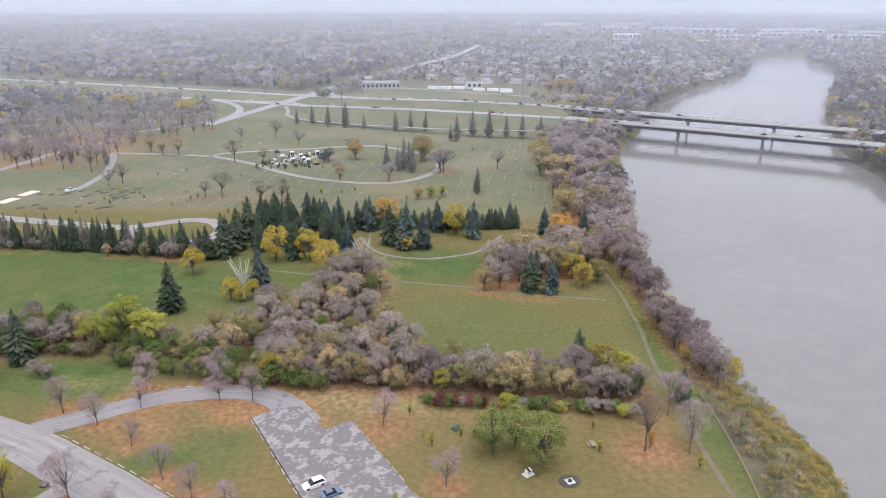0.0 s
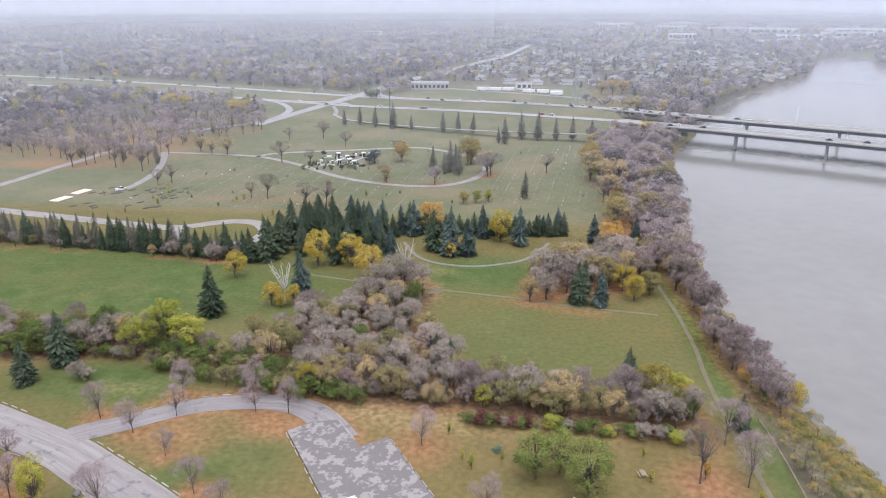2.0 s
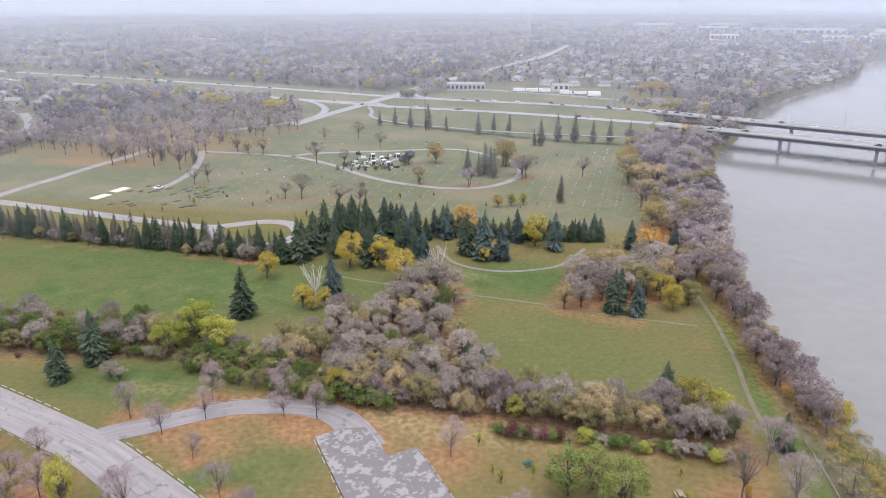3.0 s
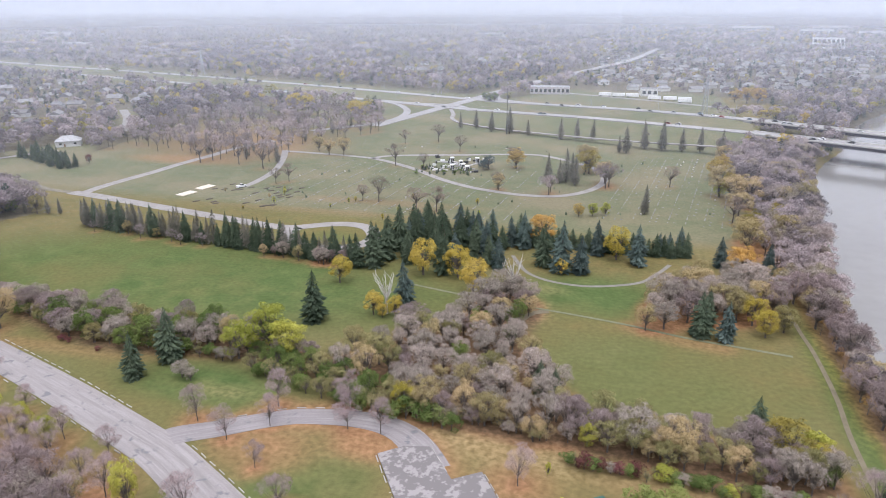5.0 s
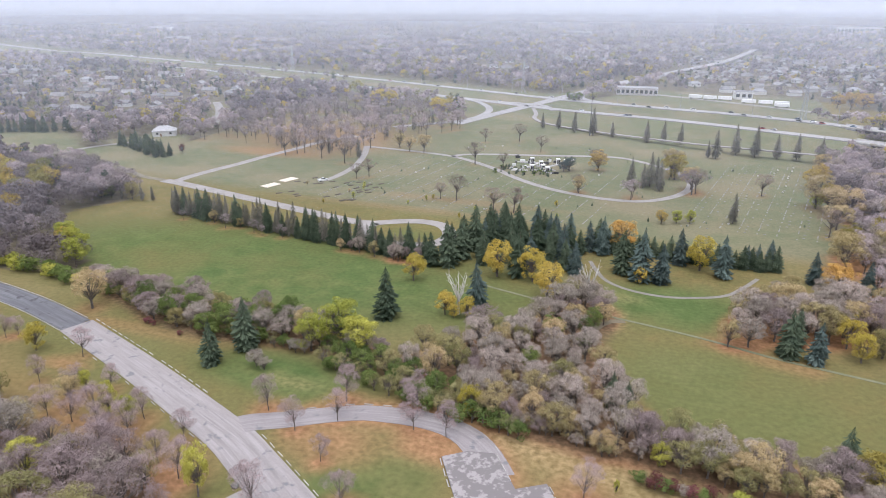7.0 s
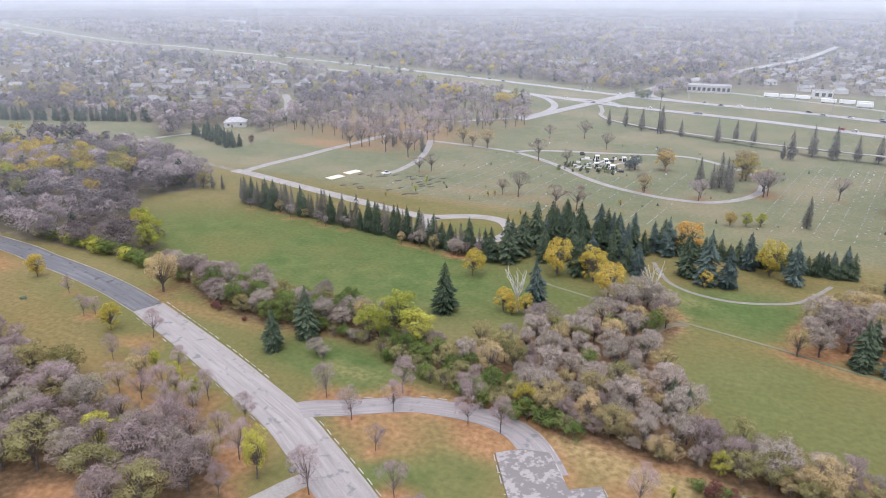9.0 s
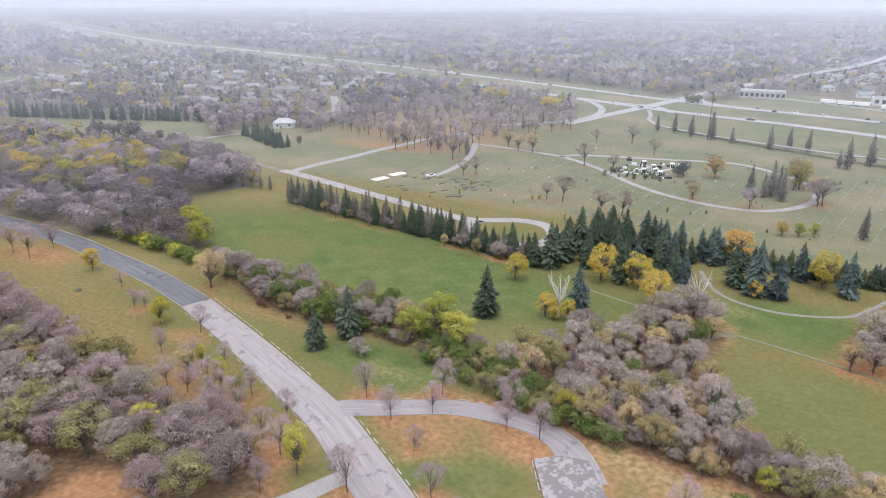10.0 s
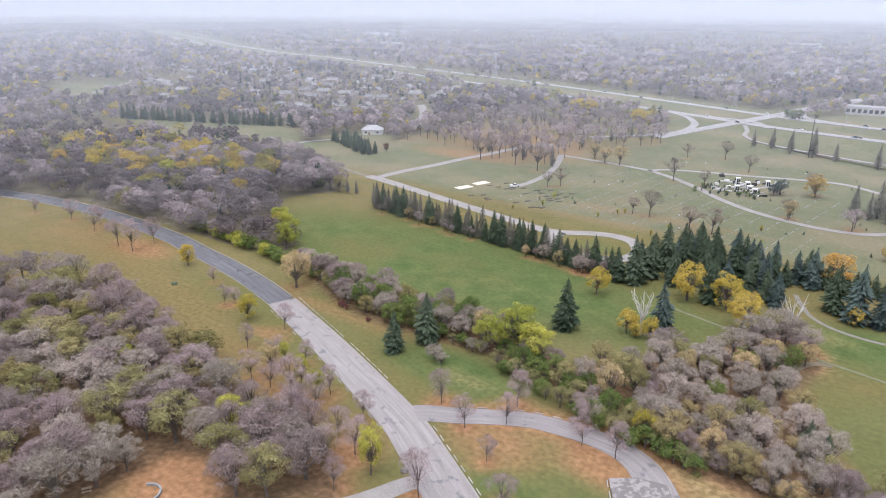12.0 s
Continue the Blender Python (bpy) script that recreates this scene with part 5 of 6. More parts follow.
def vehicle(name, paint_mat, label, style="car"):
    """A car 4.4 m long with its nose to +x."""
    root = tagged(new(name), label, "car" if style != "pickup" else "truck")
    long = {"car": 2.2, "suv": 2.3, "pickup": 2.8}[style]
    deck = {"car": 0.86, "suv": 1.0, "pickup": 1.05}[style]
    roof = {"car": 1.45, "suv": 1.7, "pickup": 1.85}[style]
    body = loft([(-long, 0.78, 0.42, deck - 0.1), (-long + 0.12, 0.88, 0.30, deck), (-1.0, 0.92, 0.24, deck + 0.02), (1.0, 0.92, 0.24, deck), (long - 0.7, 0.90, 0.26, deck - 0.08), (long - 0.1, 0.84, 0.32, deck - 0.26), (long, 0.74, 0.40, deck - 0.38)])
    part("body", mesh_of("body", *body, paint_mat), root)
    back, front = (-long + 0.25, 0.95) if style == "suv" else (-long + 0.75, 0.85) if style == "car" else (-0.5, 1.25)
    part("window_band", mesh_of("window_band", *loft([(back, 0.80, deck, deck + 0.05), (back + 0.35, 0.74, deck, roof - 0.1), (front - 0.75, 0.74, deck, roof - 0.1), (front, 0.80, deck, deck + 0.05)]), car_glass), root, "dark tinted windows")
    part("roof", mesh_of("roof", *loft([(back + 0.3, 0.66, roof - 0.12, roof - 0.06), (back + 0.5, 0.68, roof - 0.12, roof), (front - 0.95, 0.68, roof - 0.12, roof), (front - 0.72, 0.66, roof - 0.12, roof - 0.06)]), paint_mat), root)
    if style == "pickup":
        vs, fs = [], []
        for y0, y1 in ((-0.9, -0.8), (0.8, 0.9)):
            box(vs, fs, -2.7, y0, 1.05, -0.5, y1, 1.35)
        box(vs, fs, -2.78, -0.9, 1.05, -2.7, 0.9, 1.35)
        part("cargo_bed", mesh_of("cargo_bed", vs, fs, paint_mat), root)
    w = wheel_mesh(0.34, 0.22)
    for x in (-long + 0.8, long - 0.85):
        for y in (-0.82, 0.82):
            part("wheel", w, root, "", pose(x, y, 0.34))
    for y in (-0.62, 0.62):
        part("headlight", bevelled("headlight", long - 0.12, y - 0.16, deck - 0.38, long + 0.01, y + 0.16, deck - 0.24, 0.02, lamp_glass), root)
        part("tail_lamp", bevelled("tail_lamp", -long - 0.01, y - 0.12, deck - 0.34, -long + 0.06, y + 0.12, deck - 0.14, 0.02, tail_red), root, "red tail lamp")
    return root


PAINT = {}
for key, a in (("white", (0.72, 0.72, 0.73)), ("black", (0.02, 0.02, 0.022)), ("grey", (0.16, 0.165, 0.17)), ("red", (0.28, 0.025, 0.025)), ("blue", (0.10, 0.14, 0.20)), ("silver", (0.42, 0.43, 0.44))):
    PAINT[key] = material("car_paint_" + key, a, tuple(min(1, 1.12 * v) for v in a), 3.0, rough=0.3, bump=0, spec=0.5)
vehicle("suv", PAINT["white"], "white compact suv parked on patched asphalt", "suv").matrix_basis = pose(-25.1, 111.6, 0.1, 0, 0, 212)
vehicle("car", PAINT["blue"], "blue-grey saloon car parked beside the suv", "car").matrix_basis = pose(-21.2, 109.0, 0.1, 0, 0, 32)
vehicle("pickup_truck", PAINT["white"], "white pickup truck on the cemetery road", "pickup").matrix_basis = pose(-183.6, 330.5, 0.06, 0, 0, 65)
protos = {}
r = random.Random(21)
for line, lanes, turn in ((HIGHWAY_N, (-3.6, 0.2, 3.4), 0), (HIGHWAY_S, (-3.6, 0.2, 3.4), 180), (DECK_N, (-2.6, 1.8), 0), (DECK_S, (-2.6, 1.8), 180)):
    q = smooth(line, 4)
    q = q[(q[:, 0] > -900) & (q[:, 0] < 330)]
    n = 30 if line in (HIGHWAY_N, HIGHWAY_S) else 9
    for _ in range(n):
        i = r.randrange(1, len(q) - 2)
        d = q[i + 1] - q[i]
        d = d / np.linalg.norm(d)
        k = r.choice(lanes)
        x, y = q[i] + np.array([d[1], -d[0]]) * k
        key = r.choice(("white", "black", "grey", "red", "silver", "white", "black", "blue"))
        z = 0.11 + float(rise(x)) if line in (HIGHWAY_N, HIGHWAY_S) else 6.42
        m = pose(x, y, z, 0, 0, math.degrees(math.atan2(d[1], d[0])) + turn)
        if key in protos:
            copy_thing(protos[key], m)
        else:
            protos[key] = tagged(vehicle("car", PAINT[key], key + " car on the pale highway", "car"), group="cars on the highway")
            protos[key].matrix_basis = m

# ---------------------------------------------------------------- road bridges


def road_bridge(line, piers, label):
    root = tagged(new("road_bridge"), label, "bridge")
    p = smooth(line, 8)
    d = np.gradient(p, axis=0)
    d /= np.linalg.norm(d, axis=1)[:, None]
    side = np.stack([d[:, 1], -d[:, 0]], 1)

    def strip(name, y0, y1, z0, z1, mat):
        vs, fs = [], []
        for k in range(len(p)):
            a, b = p[k] + side[k] * y0, p[k] + side[k] * y1
            vs += [(*a, z0), (*b, z0), (*b, z1), (*a, z1)]
        for k in range(len(p) - 1):
            i = 4 * k
            fs += [(i + j, i + (j + 1) % 4, i + 4 + (j + 1) % 4, i + 4 + j) for j in range(4)]
        fs += [(3, 2, 1, 0), tuple(4 * (len(p) - 1) + j for j in range(4))]
        part(name, mesh_of(name, vs, fs, mat), root)

    strip("deck", -6.2, 6.2, 5.9, 6.35, concrete_road)
    for y in (-4.6, -1.6, 1.6, 4.6):
        strip("girder", y - 0.35, y + 0.35, 3.9, 5.9, girder_steel)
    for y in (-6.1, 6.1):
        strip("parapet", y - 0.16, y + 0.16, 6.35, 7.1, concrete)
    for s in piers:
        x, y = s
        i = int(np.argmin(np.hypot(p[:, 0] - x, p[:, 1] - y)))
        a = math.degrees(math.atan2(d[i][1], d[i][0]))
        vs, fs = [], []
        box(vs, fs, -0.9, -1.9, -8.5, 0.9, 1.9, 2.4, 0.15)
        k = len(vs)
        vs += [(-0.9, -1.9, 2.4), (0.9, -1.9, 2.4), (0.9, 1.9, 2.4), (-0.9, 1.9, 2.4), (-0.9, -5.4, 3.9), (0.9, -5.4, 3.9), (0.9, 5.4, 3.9), (-0.9, 5.4, 3.9)]
        fs += [tuple(k + j for j in f) for f in ((4, 5, 6, 7), (0, 1, 5, 4), (1, 2, 6, 5), (2, 3, 7, 6), (3, 0, 4, 7), (3, 2, 1, 0))]
        part("pier", mesh_of("pier", vs, fs, concrete_dark), root, "", pose(p[i][0], p[i][1], 0, 0, 0, a))
    x, y = p[1]
    part("abutment", bevelled("abutment", -3, -7, -3, 3, 7, 5.85, 0.1, concrete_dark), root, "", pose(x, y, 0, 0, 0, math.degrees(math.atan2(d[1][1], d[1][0]))))


girder_steel = material("dark_girder", (0.035, 0.033, 0.045), (0.065, 0.06, 0.075), 0.5, rough=0.6)
road_bridge(DECK_S, [(163, 479), (213, 450), (262, 422)], "long highway bridge with dark girders on concrete piers")
road_bridge(DECK_N, [(132, 554), (186, 522), (236, 494), (286, 465)], "long parallel highway bridge with dark girders on concrete piers")

# ---------------------------------------------------------------- masts


def lamp_post(x, y, z, h, a):
    root = tagged(new("lamp_post"), "slim grey steel lamp post beside the highway", "lamp post", "lamp posts along the highway")
    vs, fs = [], []
    tube(vs, fs, (0, 0, -0.5), (0, 0, h), 0.16, 0.08, 6)
    part("pole", mesh_of("pole", vs, fs, steel), root)
    vs, fs = [], []
    tube(vs, fs, (0, 0, h - 0.1), (2.2, 0, h + 0.3), 0.06, 0.05, 5)
    part("arm", mesh_of("arm", vs, fs, steel), root)
    part("lantern", bevelled("lantern", 2.0, -0.15, h + 0.2, 2.9, 0.15, h + 0.4, 0.04, concrete_dark), root)
    root.matrix_basis = pose(x, y, z, 0, 0, a)
    return root


first_post = lamp_post(-300, 752, 0.3, 12, -20)
for k in range(7):
    x = -240 + 55 * k
    copy_thing(first_post, pose(x, float(np.interp(x, [q[0] for q in HIGHWAY_N], [q[1] for q in HIGHWAY_N])) + 8.5, float(rise(x)), 0, 0, 250))
for x, y in ((122, 510), (168, 486), (222, 455), (150, 552), (215, 515)):
    copy_thing(first_post, pose(x, y, 6.3, 0, 0, 60))


def pylon(x, y, h, a):
    root = tagged(new("pylon"), "grey steel lattice power pylon", "pylon", "power pylons")
    w = 0.11 * h
    levels = [0, 0.22, 0.4, 0.55, 0.67, 0.78, 0.88, 1.0]
    wide = [w * (1 - s) ** 1.2 / 2 + 0.35 for s in levels]
    corner = ((-1, -1), (1, -1), (1, 1), (-1, 1))
    for cx, cy in corner:
        vs, fs = [], []
        for i in range(7):
            tube(vs, fs, (cx * wide[i], cy * wide[i], levels[i] * h), (cx * wide[i + 1], cy * wide[i + 1], levels[i + 1] * h), 0.16, 0.14, 4)
        part("leg", mesh_of("leg", vs, fs, steel), root)
    for j in range(4):
        vs, fs = [], []
        (ax, ay), (bx, by) = corner[j], corner[(j + 1) % 4]
        for i in range(7):
            tube(vs, fs, (ax * wide[i], ay * wide[i], levels[i] * h), (bx * wide[i + 1], by * wide[i + 1], levels[i + 1] * h), 0.08, 0.08, 3)
            tube(vs, fs, (bx * wide[i], by * wide[i], levels[i] * h), (ax * wide[i + 1], ay * wide[i + 1], levels[i + 1] * h), 0.08, 0.08, 3)
        part("bracing", mesh_of("bracing", vs, fs, steel), root)
    for s, reach_out in ((0.66, 4.2), (0.78, 5.0), (0.9, 3.6)):
        vs, fs = [], []
        for e in (-1, 1):
            tube(vs, fs, (0, 0, s * h), (e * reach_out, 0, s * h + 0.4), 0.16, 0.08, 4)
            tube(vs, fs, (0, 0, s * h + 1.6), (e * reach_out, 0, s * h + 0.4), 0.10, 0.08, 4)
        part("crossarm", mesh_of("crossarm", vs, fs, steel), root)
    root.matrix_basis = pose(x, y, 0, 0, 0, a)
    return root


tower = pylon(-176, 722, 32, 15)
copy_thing(tower, pose(72, 627, 1.0, 0, 0, 15))
copy_thing(tower, pose(-520, 838, 0, 0, 0, 15))
mast = tagged(new("mast"), "tall slender dark pole beside the conifers", "pole")
vs, fs = [], []
tube(vs, fs, (0, 0, -0.5), (0, 0, 36), 0.35, 0.12, 8)
part("pole", mesh_of("pole", vs, fs, material("dark_steel", (0.07, 0.075, 0.08), (0.12, 0.125, 0.13), 1.0, rough=0.5, metal=0.5)), mast)
part("head", bevelled("head", -0.5, -0.5, 35.4, 0.5, 0.5, 36.4, 0.1, concrete_dark), mast)
mast.matrix_basis = pose(-73.6, 509, 0)

# ---------------------------------------------------------------- houses
roof_grey = material("shingle_grey", (0.13, 0.125, 0.125), (0.24, 0.235, 0.235), 0.6, vary=0.35)
roof_pale = material("metal_roof_pale", (0.16, 0.16, 0.168), (0.26, 0.26, 0.27), 0.4, vary=0.3)
wall_white = material("siding_white", (0.46, 0.46, 0.45), (0.62, 0.61, 0.59), 0.5, vary=0.2)
wall_tan = material("stucco_tan", (0.32, 0.28, 0.23), (0.46, 0.41, 0.35), 0.5, vary=0.25)
pane_mat = material("window_pane", (0.03, 0.035, 0.04), (0.06, 0.065, 0.07), 1.0, rough=0.1, bump=0, spec=0.5)
door_mat = material("painted_door", (0.14, 0.09, 0.06), (0.22, 0.15, 0.10), 1.0)


def house(name, w, d, h, wall_mat, roof_mat, label, hip=0.0, chimney=False):
    root = tagged(new(name), label, "house", "houses of the suburb")
    part("wall", bevelled("wall", -w / 2, -d / 2, -0.3, w / 2, d / 2, h, 0.03, wall_mat), root)
    e, t = 0.5, d * 0.30
    vs = [(-w / 2 - e, -d / 2 - e, h - 0.1), (w / 2 + e, -d / 2 - e, h - 0.1), (w / 2 + e, d / 2 + e, h - 0.1), (-w / 2 - e, d / 2 + e, h - 0.1), (-w / 2 - e + hip, 0, h + t), (w / 2 + e - hip, 0, h + t)]
    vs += [(x, y, z + 0.22) for x, y, z in vs]
    fs = [(0, 1, 2, 3)[::-1], (6, 7, 11, 10), (8, 9, 10, 11), (7, 8, 11), (9, 6, 10), (0, 1, 7, 6), (1, 2, 8, 7), (2, 3, 9, 8), (3, 0, 6, 9)]
    rf = part("roof", mesh_of("roof", vs, fs, roof_mat), root)
    if chimney:
        part("chimney", bevelled("chimney", w * 0.2, -0.3, h + t * 0.3, w * 0.2 + 0.6, 0.35, h + t + 0.8, 0.04, concrete_dark), rf)
    for x in (-w * 0.3, w * 0.28):
        for y in (-d / 2 - 0.05,):
            part("window", bevelled("window", x - 0.75, y, h * 0.4, x + 0.75, y + 0.06, h * 0.4 + 1.2, 0.015, pane_mat), root)
    part("door", bevelled("door", -w * 0.14 - 0.45, -d / 2 - 0.06, 0, -w * 0.14 + 0.45, -d / 2 + 0.02, 2.05, 0.015, door_mat), root)
    return root


villa = house("house", 15, 10, 3.6, wall_white, material("villa_roof", (0.29, 0.29, 0.30), (0.39, 0.39, 0.40), 0.4), "white bungalow with a pale hipped roof among spruces", 5, True)
villa.matrix_basis = pose(-351, 404, 0, 0, 0, 35)
tagged(villa, group="houses by the cemetery")
types = [house("house", 12, 8, 3.2, wall_white, roof_grey, "small white gabled house among trees"), house("house", 13, 9, 4.8, wall_tan, roof_grey, "tan two-storey gabled house among trees"),
         house("house", 11, 8, 3.0, wall_white, roof_pale, "white bungalow with a pale roof among trees", 3)]
r = random.Random(5)
for i, (x, y) in enumerate(HOUSES):
    m = pose(x, y, 0, 0, 0, r.choice((20, 110, 200, 290)) + r.uniform(-8, 8))
    if i < 3:
        types[i].matrix_basis = m
    else:
        copy_thing(types[r.choice((0, 0, 1, 2))], m)


def hall(name, x, y, w, d, h, a, wall_mat, roof_mat, label, bays=5, category="building"):
    """A flat-roofed hall with a parapet and a row of windows."""
    root = tagged(new(name), label, category)
    part("wall", bevelled("wall", -w / 2, -d / 2, -0.3, w / 2, d / 2, h, 0.05, wall_mat), root)
    part("roof", bevelled("roof", -w / 2 + 0.5, -d / 2 + 0.5, h, w / 2 - 0.5, d / 2 - 0.5, h + 0.3, 0.05, roof_mat), root)
    for i in range(bays):
        u = -w / 2 + (i + 0.5) * w / bays
        part("window", bevelled("window", u - w / bays * 0.3, -d / 2 - 0.06, h * 0.3, u + w / bays * 0.3, -d / 2 + 0.02, h * 0.75, 0.02, pane_mat), root)
    root.matrix_basis = pose(x, y, 0, 0, 0, a)


r = random.Random(8)
hall("office_block", -66, 748, 40, 16, 7, 6, material("precast_panel", (0.34, 0.32, 0.31), (0.44, 0.42, 0.41), 0.4), roof_pale, "pale columned building by the road crossing", 9)
hall("warehouse", 32, 752, 16, 12, 7, 8, wall_white, roof_pale, "small white warehouse behind the highway", 3)
for x, y, w, d, h in ((594, 2343, 90, 40, 16), (640, 2034, 110, 40, 14), (734, 1974, 120, 50, 15), (690, 1700, 90, 40, 12), (335, 2200, 60, 40, 20), (282, 2680, 50, 40, 40), (955, 1985, 140, 60, 14),
                      (960, 1710, 110, 40, 12), (500, 2100, 80, 40, 16), (840, 1800, 110, 40, 13), (430, 1700, 60, 20, 14), (560, 1500, 70, 25, 10), (1080, 1850, 90, 40, 14), (400, 2350, 80, 30, 15),
                      (-700, 1500, 60, 30, 9), (-1100, 1300, 50, 30, 9), (-330, 1900, 70, 30, 9), (-1500, 1700, 80, 30, 10), (-900, 2200, 90, 30, 10)):
    hall("commercial_building", x, y, w, d, h, r.uniform(-15, 15), wall_white, r.choice((roof_pale, roof_pale, roof_grey)), "pale flat-roofed commercial building in the haze", 7)


def trailer(x, y, a):
    root = tagged(new("trailer"), "white box trailer parked behind the highway", "trailer", "trailers behind the highway")
    part("box_body", bevelled("box_body", -6, -1.25, 1.1, 6, 1.25, 3.9, 0.06, PAINT["white"]), root)
    w = wheel_mesh(0.5, 0.3)
    for u in (-4.6, -3.4, 4.4):
        for v in (-1.0, 1.0):
            part("wheel", w, root, "", pose(u, v, 0.5))
    root.matrix_basis = pose(x, y, 0.9, 0, 0, a)
    return root


one = trailer(-10, 729, -4)
for x, y, a in ((3, 728, -3), (16, 727, -5), (36, 712, -4), (50, 710, -4), (63, 707, -3), (62, 694, -12)):
    copy_thing(one, pose(x, y, float(rise(x)) * 0.2, 0, 0, a))
ribbon("road", [(-60, 760), (-10, 736), (60, 700), (110, 668)], 7, gravel, "pale gravel yard road behind the highway", 0.06)

# ---------------------------------------------------------------- cemetery
flat_marker = bevelled("gravestone", -0.45, -0.2, -0.05, 0.45, 0.2, 0.16, 0.04, concrete_dark)
tall_marker = bevelled("gravestone", -0.4, -0.14, -0.05, 0.4, 0.14, 0.6, 0.05, concrete)
r = random.Random(31)
graves = []
for k in range(8):  # eastern rows
    x0 = -1 + 7.4 * k
    graves += [(x0 + 0.165 * s + r.uniform(-0.4, 0.4), 318 + s, 9) for s in np.arange(0, 135, 4.6) if r.random() < 0.5]
for k in range(13):  # western rows
    graves += [(-172 + 9.2 * k + 0.13 * s + r.uniform(-0.5, 0.5), 306 + 0.99 * s, 8) for s in np.arange(0, 95, 5.0) if r.random() < 0.4]
graves += [(-140 + 9 * k + 0.13 * s, 440 + 0.99 * s, 8) for k in range(10) for s in np.arange(0, 45, 6) if r.random() < 0.45]
road_lines = [smooth(q) for q in (CEM_D, CEM_C, CEM_A)]
graves = [g for g in graves if all(reach(q, np.array([g[0]]), np.array([g[1]]))[0] > 4.5 for q in road_lines) and not (-108 < g[0] < -66 and 378 < g[1] < 428)]
r.shuffle(graves)
for x, y, a in graves[:295]:
    ob = tagged(new("gravestone", flat_marker if r.random() < 0.85 else tall_marker), "small pale gravestone set in the lawn", "gravestone", "gravestones of the cemetery")
    ob.matrix_basis = pose(x, y, 0, 0, 0, a + r.uniform(-4, 4))
# the smaller flat markers between them, too many to count
vs, fs = [], []
for k in range(30):
    for s in np.arange(0, 100, 1.7):
        x, y = -172 + 4.6 * k + 0.13 * s, 306 + 0.99 * s
        if r.random() < 0.6 and k % 2 == 0 and -175 < x < -20 and reach(road_lines[0], np.array([x]), np.array([y]))[0] > 4 and not (-108 < x < -66 and 378 < y < 428):
            box(vs, fs, x - 0.25, y - 0.4, -0.02, x + 0.25, y + 0.4, 0.08)
for k in range(16):
    for s in np.arange(0, 138, 1.7):
        x, y = -4 + 3.7 * k + 0.165 * s, 316 + s
        if r.random() < 0.5 and k % 2 == 0:
            box(vs, fs, x - 0.25, y - 0.4, -0.02, x + 0.25, y + 0.4, 0.08)
tagged(new("grave_markers", mesh_of("grave_markers", vs, fs, concrete_dark)), "rows of small flat pale grave markers", "grave markers", kind="stuff")
soil = material("dug_soil", (0.05, 0.042, 0.034), (0.10, 0.085, 0.068), 0.8)
mound_me = bevelled("grave_mound", -1.6, -0.7, -0.1, 1.6, 0.7, 0.22, 0.12, soil)
for i in range(30):
    x, y = r.uniform(-198, -150), r.uniform(300, 338)
    if reach(road_lines[1], np.array([x]), np.array([y]))[0] > 4:
        ob = tagged(new("grave_mound", mound_me), "dark freshly dug grave mound in the grass", "grave", "grave mounds")
        ob.matrix_basis = pose(x, y, 0, 0, 0, 60 + r.uniform(-10, 10))
for x, y in ((-204.2, 313.2), (-202.0, 326.4)):
    ob = tagged(new("slab", bevelled("slab", -4.6, -2.6, -0.05, 4.6, 2.6, 0.25, 0.05, material("pale_slab", (0.50, 0.44, 0.36), (0.64, 0.57, 0.48), 0.5))), "pale buff concrete slab in the grass", "slab", "slabs of the cemetery")
    ob.matrix_basis = pose(x, y, 0, 0, 0, 74)

columbarium = tagged(new("columbarium"), "white stone columbarium with black panels and low walls", "monument")
for x, y, h in ((-91.3, 413, 2.6), (-84.8, 407.2, 2.3), (-86.9, 393.9, 2.8), (-77.8, 392.4, 2.7), (-76.3, 414.5, 2.7), (-82.2, 400.5, 1.9)):
    p = part("pillar", bevelled("pillar", -0.95, -0.95, -0.1, 0.95, 0.95, h, 0.08, white_stone), columbarium, "", pose(x, y, 0, 0, 0, 25))
    part("cap", bevelled("cap", -1.2, -1.2, h, 1.2, 1.2, h + 0.3, 0.08, white_stone), p)
    for e in (-1, 1):
        part("panel", bevelled("panel", e * 0.46 - 0.4, -1.01, 0.25, e * 0.46 + 0.4, -0.93, h - 0.3, 0.02, black_stone), p, "polished black stone panel")
for x, y, w, a in ((-84, 404, 26, 40), (-84, 404, 24, -35), (-90, 411, 14, 5), (-77, 412, 15, 62), (-92, 398, 12, 75)):
    part("paving", bevelled("paving", -w / 2, -0.6, -0.1, w / 2, 0.6, 0.14, 0.04, concrete_dark), columbarium, "grey stone paving", pose(x, y, 0, 0, 0, a))
for x, y, w, a in ((-90, 402, 16, 70), (-80, 402, 18, 65), (-73, 421, 16, 62), (-96, 411, 9, 10), (-87, 411, 10, -20), (-82, 393, 12, 0), (-93, 390, 9, 15)):
    part("low_wall", bevelled("low_wall", -w / 2, -0.35, -0.1, w / 2, 0.35, 0.6, 0.06, concrete), columbarium, "pale concrete low wall", pose(x, y, 0, 0, 0, a))
for i in range(26):
    x, y = r.uniform(-104, -70), r.uniform(382, 424)
    e = r.uniform(0.6, 1.6)
    part("niche_wall", bevelled("niche_wall", -e, -0.35, -0.1, e, 0.35, r.uniform(0.7, 1.7), 0.05, black_stone if i % 3 else white_stone), columbarium, "polished dark stone wall" if i % 3 else "", pose(x, y, 0, 0, 0, r.choice((20, 65, 110))))
